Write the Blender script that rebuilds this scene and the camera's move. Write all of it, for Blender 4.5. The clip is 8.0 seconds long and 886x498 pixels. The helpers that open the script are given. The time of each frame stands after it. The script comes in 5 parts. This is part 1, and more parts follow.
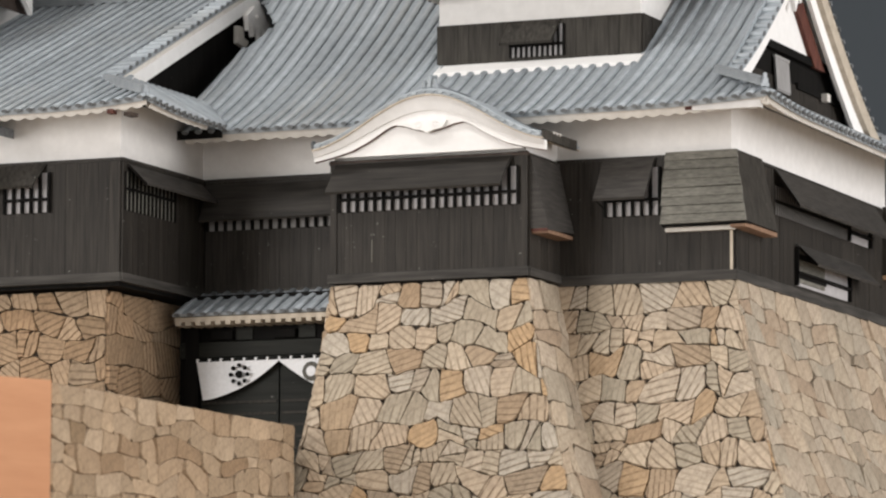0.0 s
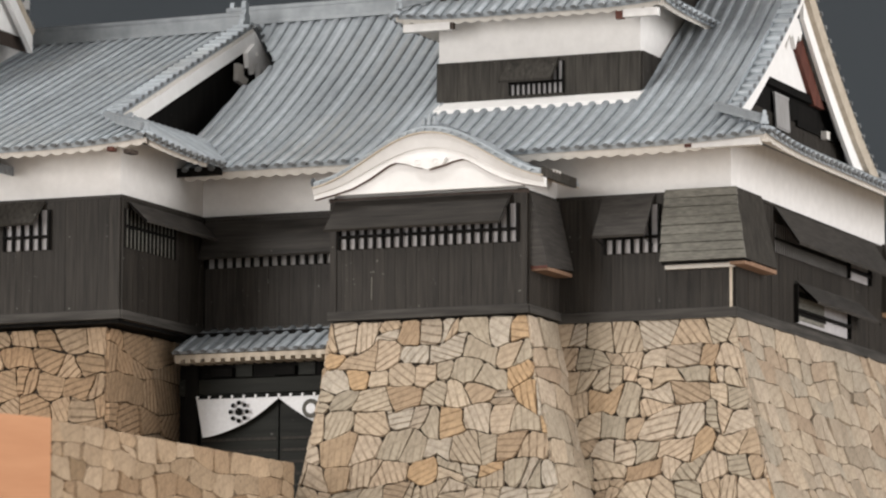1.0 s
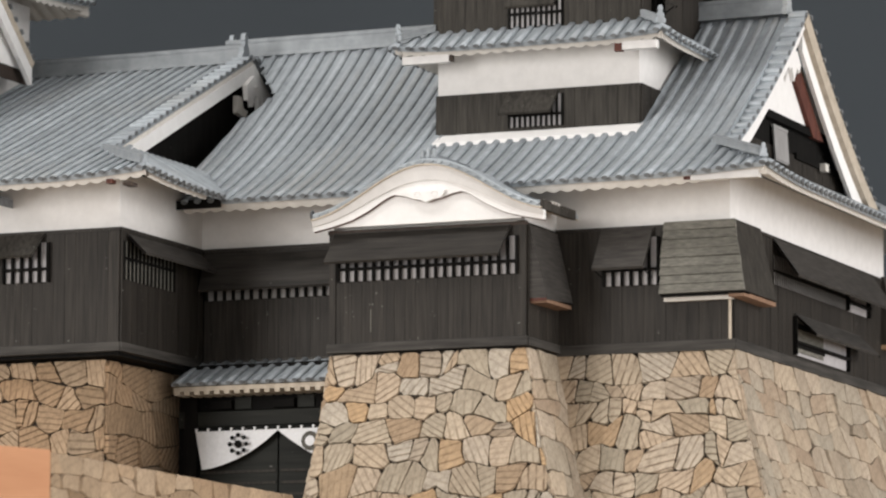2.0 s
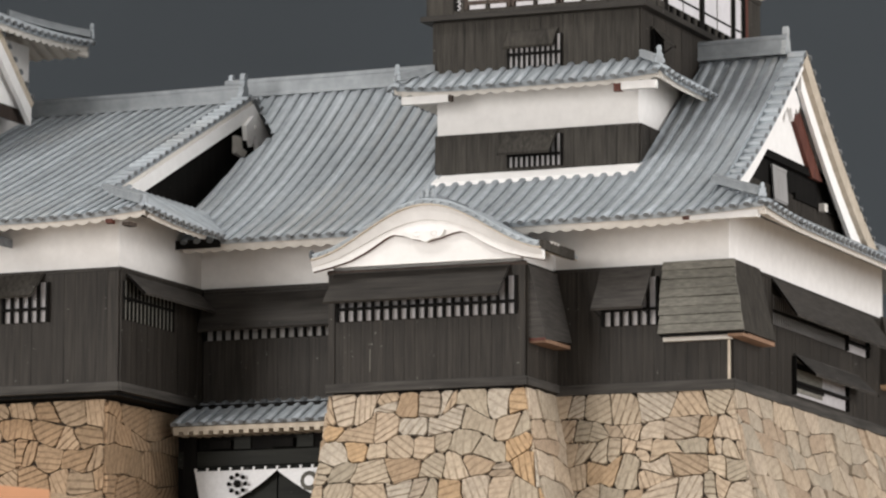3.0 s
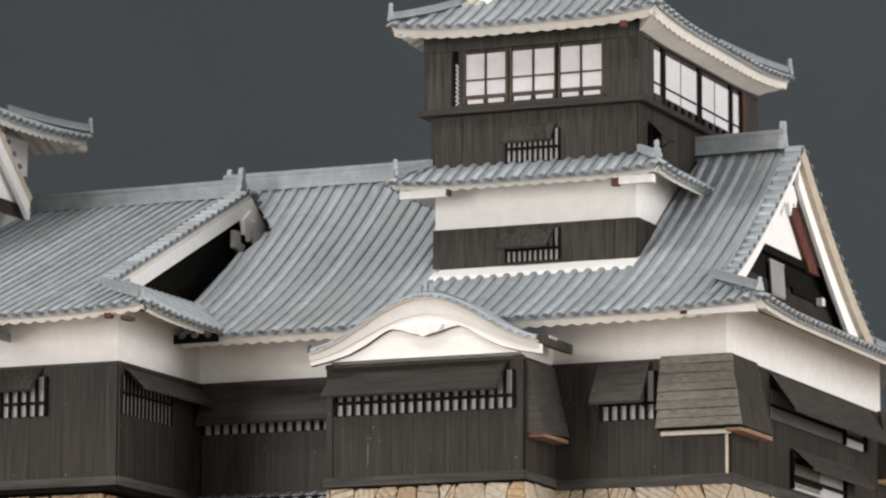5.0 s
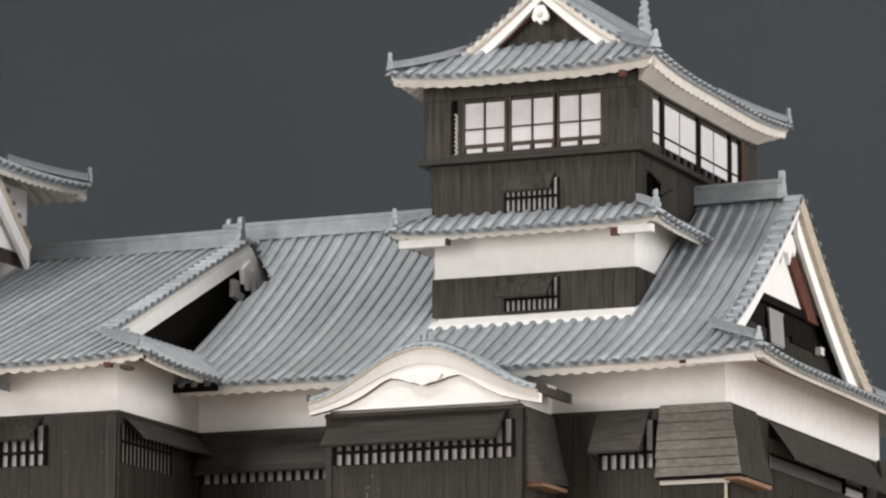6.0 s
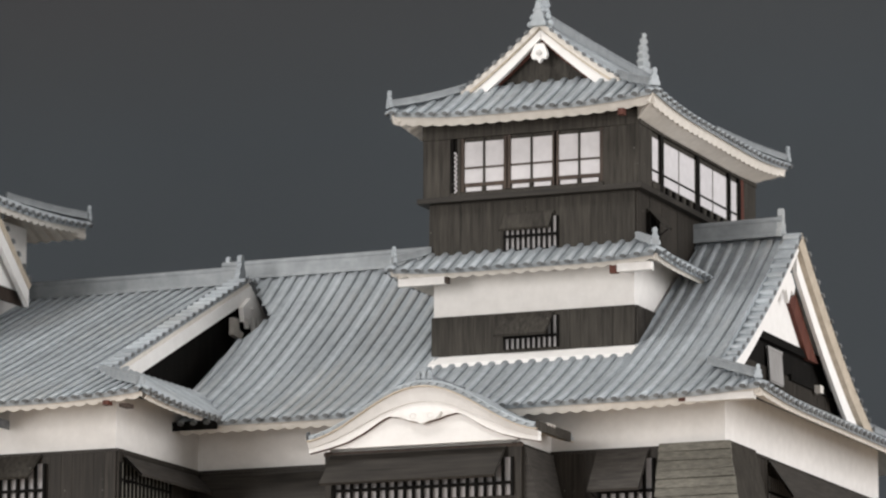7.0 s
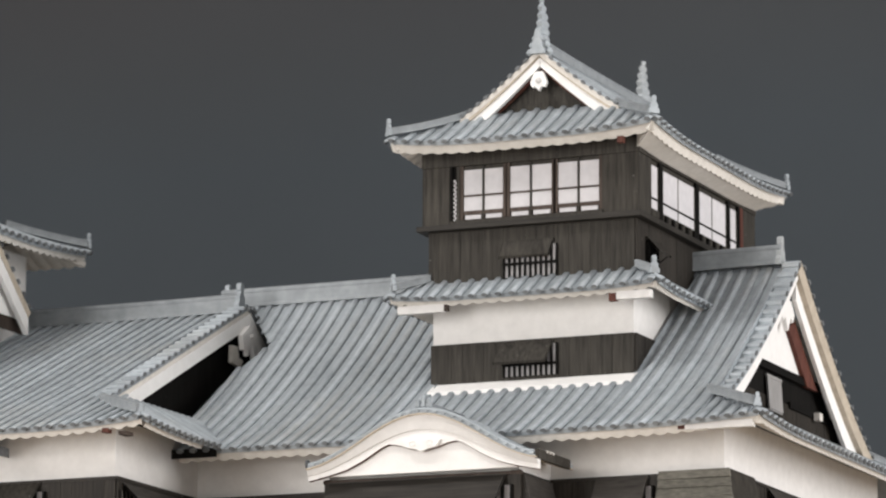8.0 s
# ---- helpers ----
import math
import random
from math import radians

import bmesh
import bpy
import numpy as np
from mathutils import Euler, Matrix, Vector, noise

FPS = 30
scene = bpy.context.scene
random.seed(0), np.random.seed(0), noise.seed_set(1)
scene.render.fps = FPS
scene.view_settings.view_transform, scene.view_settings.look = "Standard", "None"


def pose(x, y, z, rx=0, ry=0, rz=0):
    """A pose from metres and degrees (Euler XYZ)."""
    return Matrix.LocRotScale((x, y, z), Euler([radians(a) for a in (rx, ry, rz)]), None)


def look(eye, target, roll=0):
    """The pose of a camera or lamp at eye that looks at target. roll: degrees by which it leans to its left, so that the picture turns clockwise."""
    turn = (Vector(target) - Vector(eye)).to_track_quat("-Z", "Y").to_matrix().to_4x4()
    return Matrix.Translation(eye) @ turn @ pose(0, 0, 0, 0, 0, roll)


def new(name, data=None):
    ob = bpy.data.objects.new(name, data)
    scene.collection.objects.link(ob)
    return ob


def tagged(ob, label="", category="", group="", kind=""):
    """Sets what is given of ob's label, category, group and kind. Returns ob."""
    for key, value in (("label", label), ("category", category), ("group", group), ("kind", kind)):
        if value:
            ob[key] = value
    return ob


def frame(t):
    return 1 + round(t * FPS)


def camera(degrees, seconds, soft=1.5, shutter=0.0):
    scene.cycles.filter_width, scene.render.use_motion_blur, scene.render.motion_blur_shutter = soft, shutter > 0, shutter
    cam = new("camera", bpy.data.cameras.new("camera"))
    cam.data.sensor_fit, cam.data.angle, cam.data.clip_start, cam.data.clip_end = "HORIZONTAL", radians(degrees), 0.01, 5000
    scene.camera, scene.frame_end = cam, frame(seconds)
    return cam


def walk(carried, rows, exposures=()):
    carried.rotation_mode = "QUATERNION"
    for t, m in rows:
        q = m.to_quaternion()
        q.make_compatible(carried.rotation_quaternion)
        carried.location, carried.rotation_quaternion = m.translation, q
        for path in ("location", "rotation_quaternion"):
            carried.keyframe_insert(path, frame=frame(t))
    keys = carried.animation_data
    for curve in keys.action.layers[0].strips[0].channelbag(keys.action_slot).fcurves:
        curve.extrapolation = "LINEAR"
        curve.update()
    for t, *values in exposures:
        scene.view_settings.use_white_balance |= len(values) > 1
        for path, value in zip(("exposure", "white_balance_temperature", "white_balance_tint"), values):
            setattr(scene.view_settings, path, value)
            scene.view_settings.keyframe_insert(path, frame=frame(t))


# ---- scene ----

# A wooden scale model of a castle, about one to fifty, in a museum room. Building code works in millimetres.
cam = camera(11.19, 8.0, soft=2.2)
cam.data.dof.use_dof = True
cam.data.dof.focus_distance = 2.46
cam.data.dof.aperture_fstop = 20.0
# seconds, heading, upward tilt; the tripod head tilts up and the lens backs off a little
ROWS = [
    (0.0, 23.0000, 6.8526), (0.5, 22.9983, 7.0779), (1.0, 22.9960, 7.3274), (1.75, 22.988, 7.6370),
    (2.5, 22.9799, 7.9562), (3.0, 22.9740, 8.2450), (3.5, 22.9660, 8.5460), (4.0, 22.9590, 8.8533),
    (4.5, 22.9530, 9.1440), (5.25, 22.9450, 9.6100), (6.0, 22.9370, 10.0671), (6.5, 22.9310, 10.3195),
    (7.0, 22.9280, 10.5508), (7.5, 22.9240, 10.7744), (8.0, 22.9199, 10.9034),
]


def eye_at(tilt):
    k = (tilt - 6.8526) / 4.05
    return 0.79006 + 0.0038 * k, -2.25527 - 0.0090 * k, -0.27111 - 0.0019 * k


EXPOSURES = [(0.0, 0.0), (3.0, 0.0), (4.5, 0.03), (6.5, 0.0), (7.0, -0.05), (7.5, -0.11), (8.0, 0.05)]
walk(cam, [(t, pose(*eye_at(p), 90 + p, -0.2, w)) for t, w, p in ROWS], EXPOSURES)

# ---- light ----
world = bpy.data.worlds.new("room_air")
scene.world = world
world.use_nodes = True
world.node_tree.nodes["Background"].inputs["Color"].default_value = (1.0, 0.97, 0.93, 1)
world.node_tree.nodes["Background"].inputs["Strength"].default_value = 0.7


def area_lamp(name, eye, target, sx, sy, watts, colour):
    data = bpy.data.lights.new(name, "AREA")
    data.shape, data.size, data.size_y, data.energy, data.color = "RECTANGLE", sx, sy, watts, colour
    ob = new(name, data)
    ob.matrix_world = look(eye, target)
    return ob


# soft light from left, front and right, as through three added, unseen windows
area_lamp("added_window_light", (-2.4, -4.45, 0.45), (-0.4, 0.2, 0.1), 1.6, 2.6, 150, (1.0, 0.965, 0.937))
area_lamp("added_window_light", (1.75, -4.45, 0.45), (-0.15, 0.0, 0.1), 2.9, 2.6, 20, (1.0, 0.98, 0.965))
area_lamp("added_window_light", (3.42, -0.15, 0.45), (-0.2, -1.5, 0.1), 2.9, 2.6, 134, (1.0, 0.98, 0.975))
# unseen overhead lamp added to brighten the roofs
area_lamp("added_ceiling_lamp", (-0.9, -1.5, 2.55), (-0.25, 0.0, 0.1), 1.2, 0.8, 56, (1.0, 0.97, 0.94))

# ---- materials ----


def nodes_of(name):
    m = bpy.data.materials.new(name)
    m.use_nodes = True
    return m, m.node_tree.nodes, m.node_tree.links, m.node_tree.nodes["Principled BSDF"]


def ramp_of(n, stops):
    r = n.new("ShaderNodeValToRGB")
    while len(r.color_ramp.elements) < len(stops):
        r.color_ramp.elements.new(0.5)
    for e, (p, c) in zip(r.color_ramp.elements, stops):
        e.position, e.color = p, (*c, 1)
    return r


def mixed(n, l, kind, fac, a, b):
    m = n.new("ShaderNodeMix")
    m.data_type, m.blend_type = "RGBA", kind
    if isinstance(fac, float):
        m.inputs["Factor"].default_value = fac
    else:
        l.new(fac, m.inputs["Factor"])
    for key, v in (("A", a), ("B", b)):
        sock = [s for s in m.inputs if s.name == key and s.type == "RGBA"][0]
        if isinstance(v, tuple):
            sock.default_value = (*v, 1)
        else:
            l.new(v, sock)
    return [s for s in m.outputs if s.type == "RGBA"][0]


def noise_at(n, l, vec, scale, stretch=(1, 1, 1), detail=4.0, rough=0.6):
    mp = n.new("ShaderNodeMapping")
    mp.inputs["Scale"].default_value = stretch
    l.new(vec, mp.inputs["Vector"])
    t = n.new("ShaderNodeTexNoise")
    t.inputs["Scale"].default_value, t.inputs["Detail"].default_value, t.inputs["Roughness"].default_value = scale, detail, rough
    l.new(mp.outputs[0], t.inputs["Vector"])
    return t.outputs["Fac"]


def bump_of(n, l, height, strength, distance, bsdf):
    b = n.new("ShaderNodeBump")
    b.inputs["Strength"].default_value, b.inputs["Distance"].default_value = strength, distance
    l.new(height, b.inputs["Height"])
    l.new(b.outputs[0], bsdf.inputs["Normal"])


def paint(name, dark, light, rough, grain=(1, 1, 1), scale=120.0, big=14.0, vary=0.12, bump=0.15, specks=0.0, gloss=0.3, stain=None):
    """A painted or bare surface: fine grain and large stains, with a tint of its own for each piece."""
    m, n, l, b = nodes_of(name)
    co = n.new("ShaderNodeTexCoord").outputs["Object"]
    fine = noise_at(n, l, co, scale, grain, 5.0)
    large = noise_at(n, l, co, big, (1, 1, 1), 3.0)
    r = ramp_of(n, ((0.3, dark), (0.72, light)))
    l.new(fine, r.inputs[0])
    r2 = ramp_of(n, ((0.3, (1 - vary,) * 3), (0.7, (1 + vary * 0.4,) * 3)))
    l.new(large, r2.inputs[0])
    c = mixed(n, l, "MULTIPLY", 1.0, r.outputs[0], r2.outputs[0])
    r3 = ramp_of(n, ((0.0, (1 - vary,) * 3), (1.0, (1 + vary,) * 3)))
    l.new(n.new("ShaderNodeObjectInfo").outputs["Random"], r3.inputs[0])
    c = mixed(n, l, "MULTIPLY", 1.0, c, r3.outputs[0])
    if stain:
        w = ramp_of(n, ((0.5, (0, 0, 0)), (0.72, (0.45, 0.45, 0.45))))
        l.new(noise_at(n, l, co, 11.0, (1, 1, 0.6), 5.0, 0.7), w.inputs[0])
        c = mixed(n, l, "MIX", w.outputs[0], c, stain)
    if specks:
        s = ramp_of(n, ((0.74, (0, 0, 0)), (0.79, (1, 1, 1))))
        l.new(noise_at(n, l, co, 420.0, (1, 1, 1), 1.0), s.inputs[0])
        t = ramp_of(n, ((0.5, (0, 0, 0)), (0.62, (specks,) * 3)))
        l.new(noise_at(n, l, co, 60.0, (1, 1, 1), 1.0), t.inputs[0])
        f = mixed(n, l, "MULTIPLY", 1.0, s.outputs[0], t.outputs[0])
        c = mixed(n, l, "MIX", f, c, (0.27, 0.26, 0.24))
    l.new(c, b.inputs["Base Color"])
    b.inputs["Roughness"].default_value = rough
    b.inputs["Specular IOR Level"].default_value = gloss
    if bump:
        bump_of(n, l, fine, bump, 0.0006, b)
    return m


def sawn_stone(name, tones, marks=1.0):
    """Small sawn blocks: every block has its own tone and its own direction of dark saw marks."""
    m, n, l, b = nodes_of(name)
    co = n.new("ShaderNodeTexCoord").outputs["Object"]
    info = n.new("ShaderNodeObjectInfo").outputs["Random"]
    tone = ramp_of(n, tones)
    tone.color_ramp.interpolation = "LINEAR"
    l.new(info, tone.inputs[0])
    ang = n.new("ShaderNodeMath")
    ang.operation = "MULTIPLY"
    l.new(info, ang.inputs[0])
    ang.inputs[1].default_value = 61.0
    rot = n.new("ShaderNodeVectorRotate")
    rot.rotation_type = "Z_AXIS"
    l.new(co, rot.inputs["Vector"])
    l.new(ang.outputs[0], rot.inputs["Angle"])
    wave = n.new("ShaderNodeTexWave")
    wave.wave_type, wave.bands_direction = "BANDS", "X"
    wave.inputs["Distortion"].default_value = 1.1
    wave.inputs["Detail"].default_value, wave.inputs["Detail Scale"].default_value = 3.0, 1.6
    pitch = n.new("ShaderNodeMapRange")
    pitch.inputs["To Min"].default_value, pitch.inputs["To Max"].default_value = 64.0, 108.0
    swap = n.new("ShaderNodeMath")
    swap.operation = "PINGPONG"
    l.new(ang.outputs[0], swap.inputs[0])
    swap.inputs[1].default_value = 1.0
    l.new(swap.outputs[0], pitch.inputs["Value"])
    l.new(pitch.outputs[0], wave.inputs["Scale"])
    l.new(rot.outputs[0], wave.inputs["Vector"])
    line = ramp_of(n, ((0.04, (0.33, 0.28, 0.23)), (0.16, (0.75, 0.71, 0.67)), (0.34, (1.03, 1.03, 1.03))))
    l.new(wave.outputs["Fac"], line.inputs[0])
    much = n.new("ShaderNodeMath")
    much.operation = "FRACT"
    mul = n.new("ShaderNodeMath")
    mul.operation = "MULTIPLY"
    mul.inputs[1].default_value = 17.3
    l.new(info, mul.inputs[0])
    l.new(mul.outputs[0], much.inputs[0])
    patch = ramp_of(n, ((0.33, (0, 0, 0)), (0.5, (1, 1, 1))))
    l.new(noise_at(n, l, co, 70.0, (1, 1, 1), 2.0), patch.inputs[0])
    some = ramp_of(n, ((0.1, (0.35 * marks,) * 3), (0.7, (marks,) * 3)))
    l.new(much.outputs[0], some.inputs[0])
    keep = mixed(n, l, "MULTIPLY", 1.0, patch.outputs[0], some.outputs[0])
    c = mixed(n, l, "MULTIPLY", keep, tone.outputs[0], line.outputs[0])
    fine = noise_at(n, l, co, 430.0, (1, 1, 1), 6.0, 0.7)
    fr = ramp_of(n, ((0.3, (0.58, 0.55, 0.51)), (0.5, (0.97, 0.97, 0.97)), (0.72, (1.25, 1.24, 1.22))))
    l.new(fine, fr.inputs[0])
    c = mixed(n, l, "MULTIPLY", 0.9, c, fr.outputs[0])
    br = ramp_of(n, ((0.3, (0.84, 0.82, 0.8)), (0.7, (1.06, 1.06, 1.06))))
    l.new(noise_at(n, l, co, 45.0, (1, 1, 1), 2.0), br.inputs[0])
    c = mixed(n, l, "MULTIPLY", 0.9, c, br.outputs[0])
    l.new(c, b.inputs["Base Color"])
    b.inputs["Roughness"].default_value = 0.85
    bump_of(n, l, fine, 0.55, 0.001, b)
    return m


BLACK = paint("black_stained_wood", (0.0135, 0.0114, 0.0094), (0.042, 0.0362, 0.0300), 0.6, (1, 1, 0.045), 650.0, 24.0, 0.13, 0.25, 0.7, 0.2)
TRIM = paint("black_stained_trim", (0.015, 0.0133, 0.0116), (0.047, 0.0418, 0.0362), 0.6, (0.08, 0.08, 1), 420.0, 18.0, 0.15, 0.2, 0.8, 0.2)
# black wood; also stands in for the shade in recesses and gaps
PIT = paint("black_wood_and_gap_shade", (0.004, 0.0038, 0.0035), (0.011, 0.010, 0.009), 0.75, (1, 1, 0.1), 300.0, 18.0, 0.15, 0.2, 0.3, 0.08)
GREY_WOOD = paint("weathered_grey_wood", (0.088, 0.084, 0.072), (0.19, 0.181, 0.155), 0.85, (0.22, 0.22, 1), 900.0, 30.0, 0.2, 0.9)
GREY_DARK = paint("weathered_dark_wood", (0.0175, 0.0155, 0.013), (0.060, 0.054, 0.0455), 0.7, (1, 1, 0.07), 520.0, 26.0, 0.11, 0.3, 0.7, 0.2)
RAIL = paint("worn_dark_rail", (0.026, 0.024, 0.0215), (0.082, 0.0755, 0.068), 0.7, (0.06, 0.06, 1), 420.0, 26.0, 0.1, 0.3, 0.8, 0.2)
BROWN = paint("dark_brown_wood", (0.035, 0.025, 0.020), (0.085, 0.064, 0.052), 0.65, (1, 1, 0.08), 330.0, 22.0, 0.12, 0.2, 0.0, 0.2)
# a paler white than the plaster
WHITE = paint("brighter_white_paint", (0.79, 0.775, 0.757), (0.86, 0.845, 0.828), 0.65, (1, 1, 1), 160.0, 12.0, 0.04, 0.05)
PLASTER = paint("white_plaster", (0.655, 0.637, 0.619), (0.73, 0.712, 0.693), 0.7, (1, 1, 1), 160.0, 12.0, 0.045, 0.05)
SOFFIT = paint("cream_soffit", (0.60, 0.565, 0.515), (0.70, 0.665, 0.615), 0.75, (1, 1, 1), 220.0, 30.0, 0.08, 0.1)
TILE = paint("blue_grey_tile", (0.306, 0.338, 0.361), (0.416, 0.451, 0.48), 0.55, (1, 1, 1), 170.0, 20.0, 0.15, 0.1, 0.35, stain=(0.37, 0.355, 0.32))
# pans darker than the rows: part of the groove shade put into their colour
VALLEY = paint("shaded_pan_tile", (0.260, 0.286, 0.306), (0.352, 0.383, 0.408), 0.6, (1, 1, 1), 170.0, 20.0, 0.12, 0.1)
RIDGE = paint("dull_grey_ridge", (0.215, 0.232, 0.244), (0.30, 0.319, 0.333), 0.65, (1, 1, 1), 150.0, 16.0, 0.12, 0.12, 0.35)
TILE_DARK = paint("dark_tile_end", (0.095, 0.10, 0.105), (0.20, 0.21, 0.217), 0.6, (1, 1, 1), 300.0, 20.0, 0.2, 0.15)
BARE = paint("bare_wood", (0.42, 0.27, 0.16), (0.60, 0.43, 0.28), 0.7, (1, 1, 0.2), 200.0, 20.0, 0.1, 0.15)
RED = paint("red_brown_wood", (0.05, 0.014, 0.010), (0.12, 0.042, 0.028), 0.7, (1, 1, 0.2), 200.0, 20.0, 0.1, 0.1)
SILL = paint("bare_brown_wood", (0.17, 0.10, 0.065), (0.27, 0.165, 0.105), 0.7, (1, 1, 0.2), 200.0, 20.0, 0.1, 0.15)
ORANGE = paint("orange_plywood", (0.50, 0.235, 0.115), (0.64, 0.33, 0.175), 0.65, (0.15, 0.15, 1), 60.0, 10.0, 0.08, 0.1)
PAPER = paint("white_paper", (0.53, 0.515, 0.53), (0.60, 0.585, 0.60), 0.75, (1, 1, 1), 200.0, 30.0, 0.04, 0.0)
CLOTH = paint("white_cloth", (0.74, 0.74, 0.75), (0.84, 0.84, 0.85), 0.8, (1, 1, 1), 500.0, 30.0, 0.03, 0.1)
LATTICE_BACK = paint("pale_window_backing", (0.34, 0.326, 0.328), (0.43, 0.414, 0.418), 0.8, (1, 1, 1), 200.0, 30.0, 0.05, 0.0)
# grey boards; also pale window backing with shade put into its colour
LATTICE_DIM = paint("grey_board_and_shaded_backing", (0.23, 0.222, 0.216), (0.31, 0.302, 0.296), 0.75, (1, 1, 0.3), 200.0, 30.0, 0.06, 0.1)
JOINT = paint("dark_joint", (0.018, 0.013, 0.009), (0.05, 0.036, 0.025), 0.9, (1, 1, 1), 200.0, 30.0, 0.1, 0.2)
DOOR = paint("green_black_boards", (0.007, 0.0075, 0.006), (0.022, 0.023, 0.0185), 0.65, (0.06, 1, 1), 300.0, 30.0, 0.15, 0.3, 0.6, 0.2)
EARTH = paint("brown_earth_joint", (0.10, 0.07, 0.045), (0.18, 0.13, 0.085), 0.9, (1, 1, 1), 200.0, 30.0, 0.1, 0.2)
# worn wood, paler too because the light that shutters catch is put in
WORN_LIT = paint("worn_lit_charcoal_wood", (0.026, 0.0235, 0.021), (0.066, 0.060, 0.054), 0.7, (0.12, 0.12, 1), 620.0, 30.0, 0.16, 0.2, 0.9, 0.25)
STONE = sawn_stone("sawn_tan_stone", ((0.0, (0.35, 0.248, 0.157)), (0.2, (0.51, 0.42, 0.315)), (0.42, (0.345, 0.30, 0.23)), (0.62, (0.49, 0.385, 0.28)), (0.78, (0.46, 0.41, 0.34)), (0.90, (0.33, 0.255, 0.18)), (0.965, (0.48, 0.33, 0.19))), 0.85)
WARM_STONE = sawn_stone("sawn_brown_stone", ((0.0, (0.31, 0.21, 0.125)), (0.3, (0.42, 0.305, 0.20)), (0.55, (0.28, 0.21, 0.14)), (0.8, (0.38, 0.25, 0.145)), (1.0, (0.24, 0.17, 0.105))))
SIDE_STONE = sawn_stone("split_grey_tan_stone", ((0.0, (0.31, 0.255, 0.19)), (0.25, (0.47, 0.385, 0.295)), (0.5, (0.345, 0.30, 0.235)), (0.8, (0.47, 0.38, 0.28)), (1.0, (0.34, 0.255, 0.18))), 0.2)
WALL_STONE = sawn_stone("rough_brown_stone", ((0.0, (0.27, 0.18, 0.105)), (0.25, (0.44, 0.325, 0.215)), (0.5, (0.31, 0.228, 0.147)), (0.75, (0.45, 0.345, 0.24)), (1.0, (0.25, 0.172, 0.10))), 0.12)


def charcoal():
    """Matt charcoal wall paint, cool below; warmer light higher up put into the colour."""
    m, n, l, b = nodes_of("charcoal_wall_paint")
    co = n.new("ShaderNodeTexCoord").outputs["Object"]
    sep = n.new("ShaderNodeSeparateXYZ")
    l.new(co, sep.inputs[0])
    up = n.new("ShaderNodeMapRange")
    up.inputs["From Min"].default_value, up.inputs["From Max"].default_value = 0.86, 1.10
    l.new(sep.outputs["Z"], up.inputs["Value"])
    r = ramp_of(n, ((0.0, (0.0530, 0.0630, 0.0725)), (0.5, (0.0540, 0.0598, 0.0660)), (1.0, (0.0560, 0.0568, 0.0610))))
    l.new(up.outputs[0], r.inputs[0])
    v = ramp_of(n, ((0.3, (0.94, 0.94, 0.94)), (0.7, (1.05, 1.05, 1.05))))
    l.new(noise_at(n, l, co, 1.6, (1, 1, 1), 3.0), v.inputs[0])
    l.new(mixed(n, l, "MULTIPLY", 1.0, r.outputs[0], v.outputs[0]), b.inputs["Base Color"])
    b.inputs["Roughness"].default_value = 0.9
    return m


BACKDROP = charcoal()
ROOM = paint("museum_wall_paint", (0.40, 0.40, 0.40), (0.44, 0.44, 0.44), 0.9, (1, 1, 1), 3.0, 0.6, 0.05, 0.0)
# unseen floor and table, toned to bounce warm light up under the eaves
CARPET = paint("pale_floor", (0.42, 0.40, 0.37), (0.48, 0.46, 0.43), 0.9, (1, 1, 1), 60.0, 2.0, 0.08, 0.1)
BOARD = paint("model_base_board", (0.50, 0.40, 0.30), (0.58, 0.47, 0.36), 0.85, (1, 1, 1), 60.0, 8.0, 0.1, 0.1)
# ---- building helpers (millimetres) ----
MM = 0.001
Z = Vector((0, 0, 1))


def thing(name, label, category, at, group="", kind=""):
    ob = new(name)
    ob.empty_display_size = 0.02
    ob.location = Vector(at) * MM
    return tagged(ob, label, category, group, kind)


def hang(ob, parent, label=""):
    if parent is not None:
        ob.parent = parent
        if parent.type == "EMPTY":
            ob.matrix_parent_inverse = Matrix.Translation(-parent.location)
    return tagged(ob, label)


def solid(name, vs, fs, mat, parent, label="", smooth=False):
    """One mesh from points in millimetres."""
    me = bpy.data.meshes.new(name)
    me.from_pydata([Vector(v) * MM for v in vs], [], fs)
    me.materials.append(mat)
    bm = bmesh.new()
    bm.from_mesh(me)
    bmesh.ops.recalc_face_normals(bm, faces=bm.faces)
    bm.to_mesh(me)
    bm.free()
    if smooth:
        for p in me.polygons:
            p.use_smooth = True
    return hang(new(name, me), parent, label)


BOX_F = [(0, 3, 2, 1), (4, 5, 6, 7), (0, 1, 5, 4), (1, 2, 6, 5), (2, 3, 7, 6), (3, 0, 4, 7)]


class Face:
    """A wall's face: u runs along it, n out of it, z up."""

    def __init__(self, o, u, n):
        self.o, self.u, self.n = Vector(o), Vector(u), Vector(n)

    def at(self, u, n, z):
        return self.o + self.u * u + self.n * n + Z * z


WORLD = Face((0, 0, 0), (1, 0, 0), (0, 1, 0))


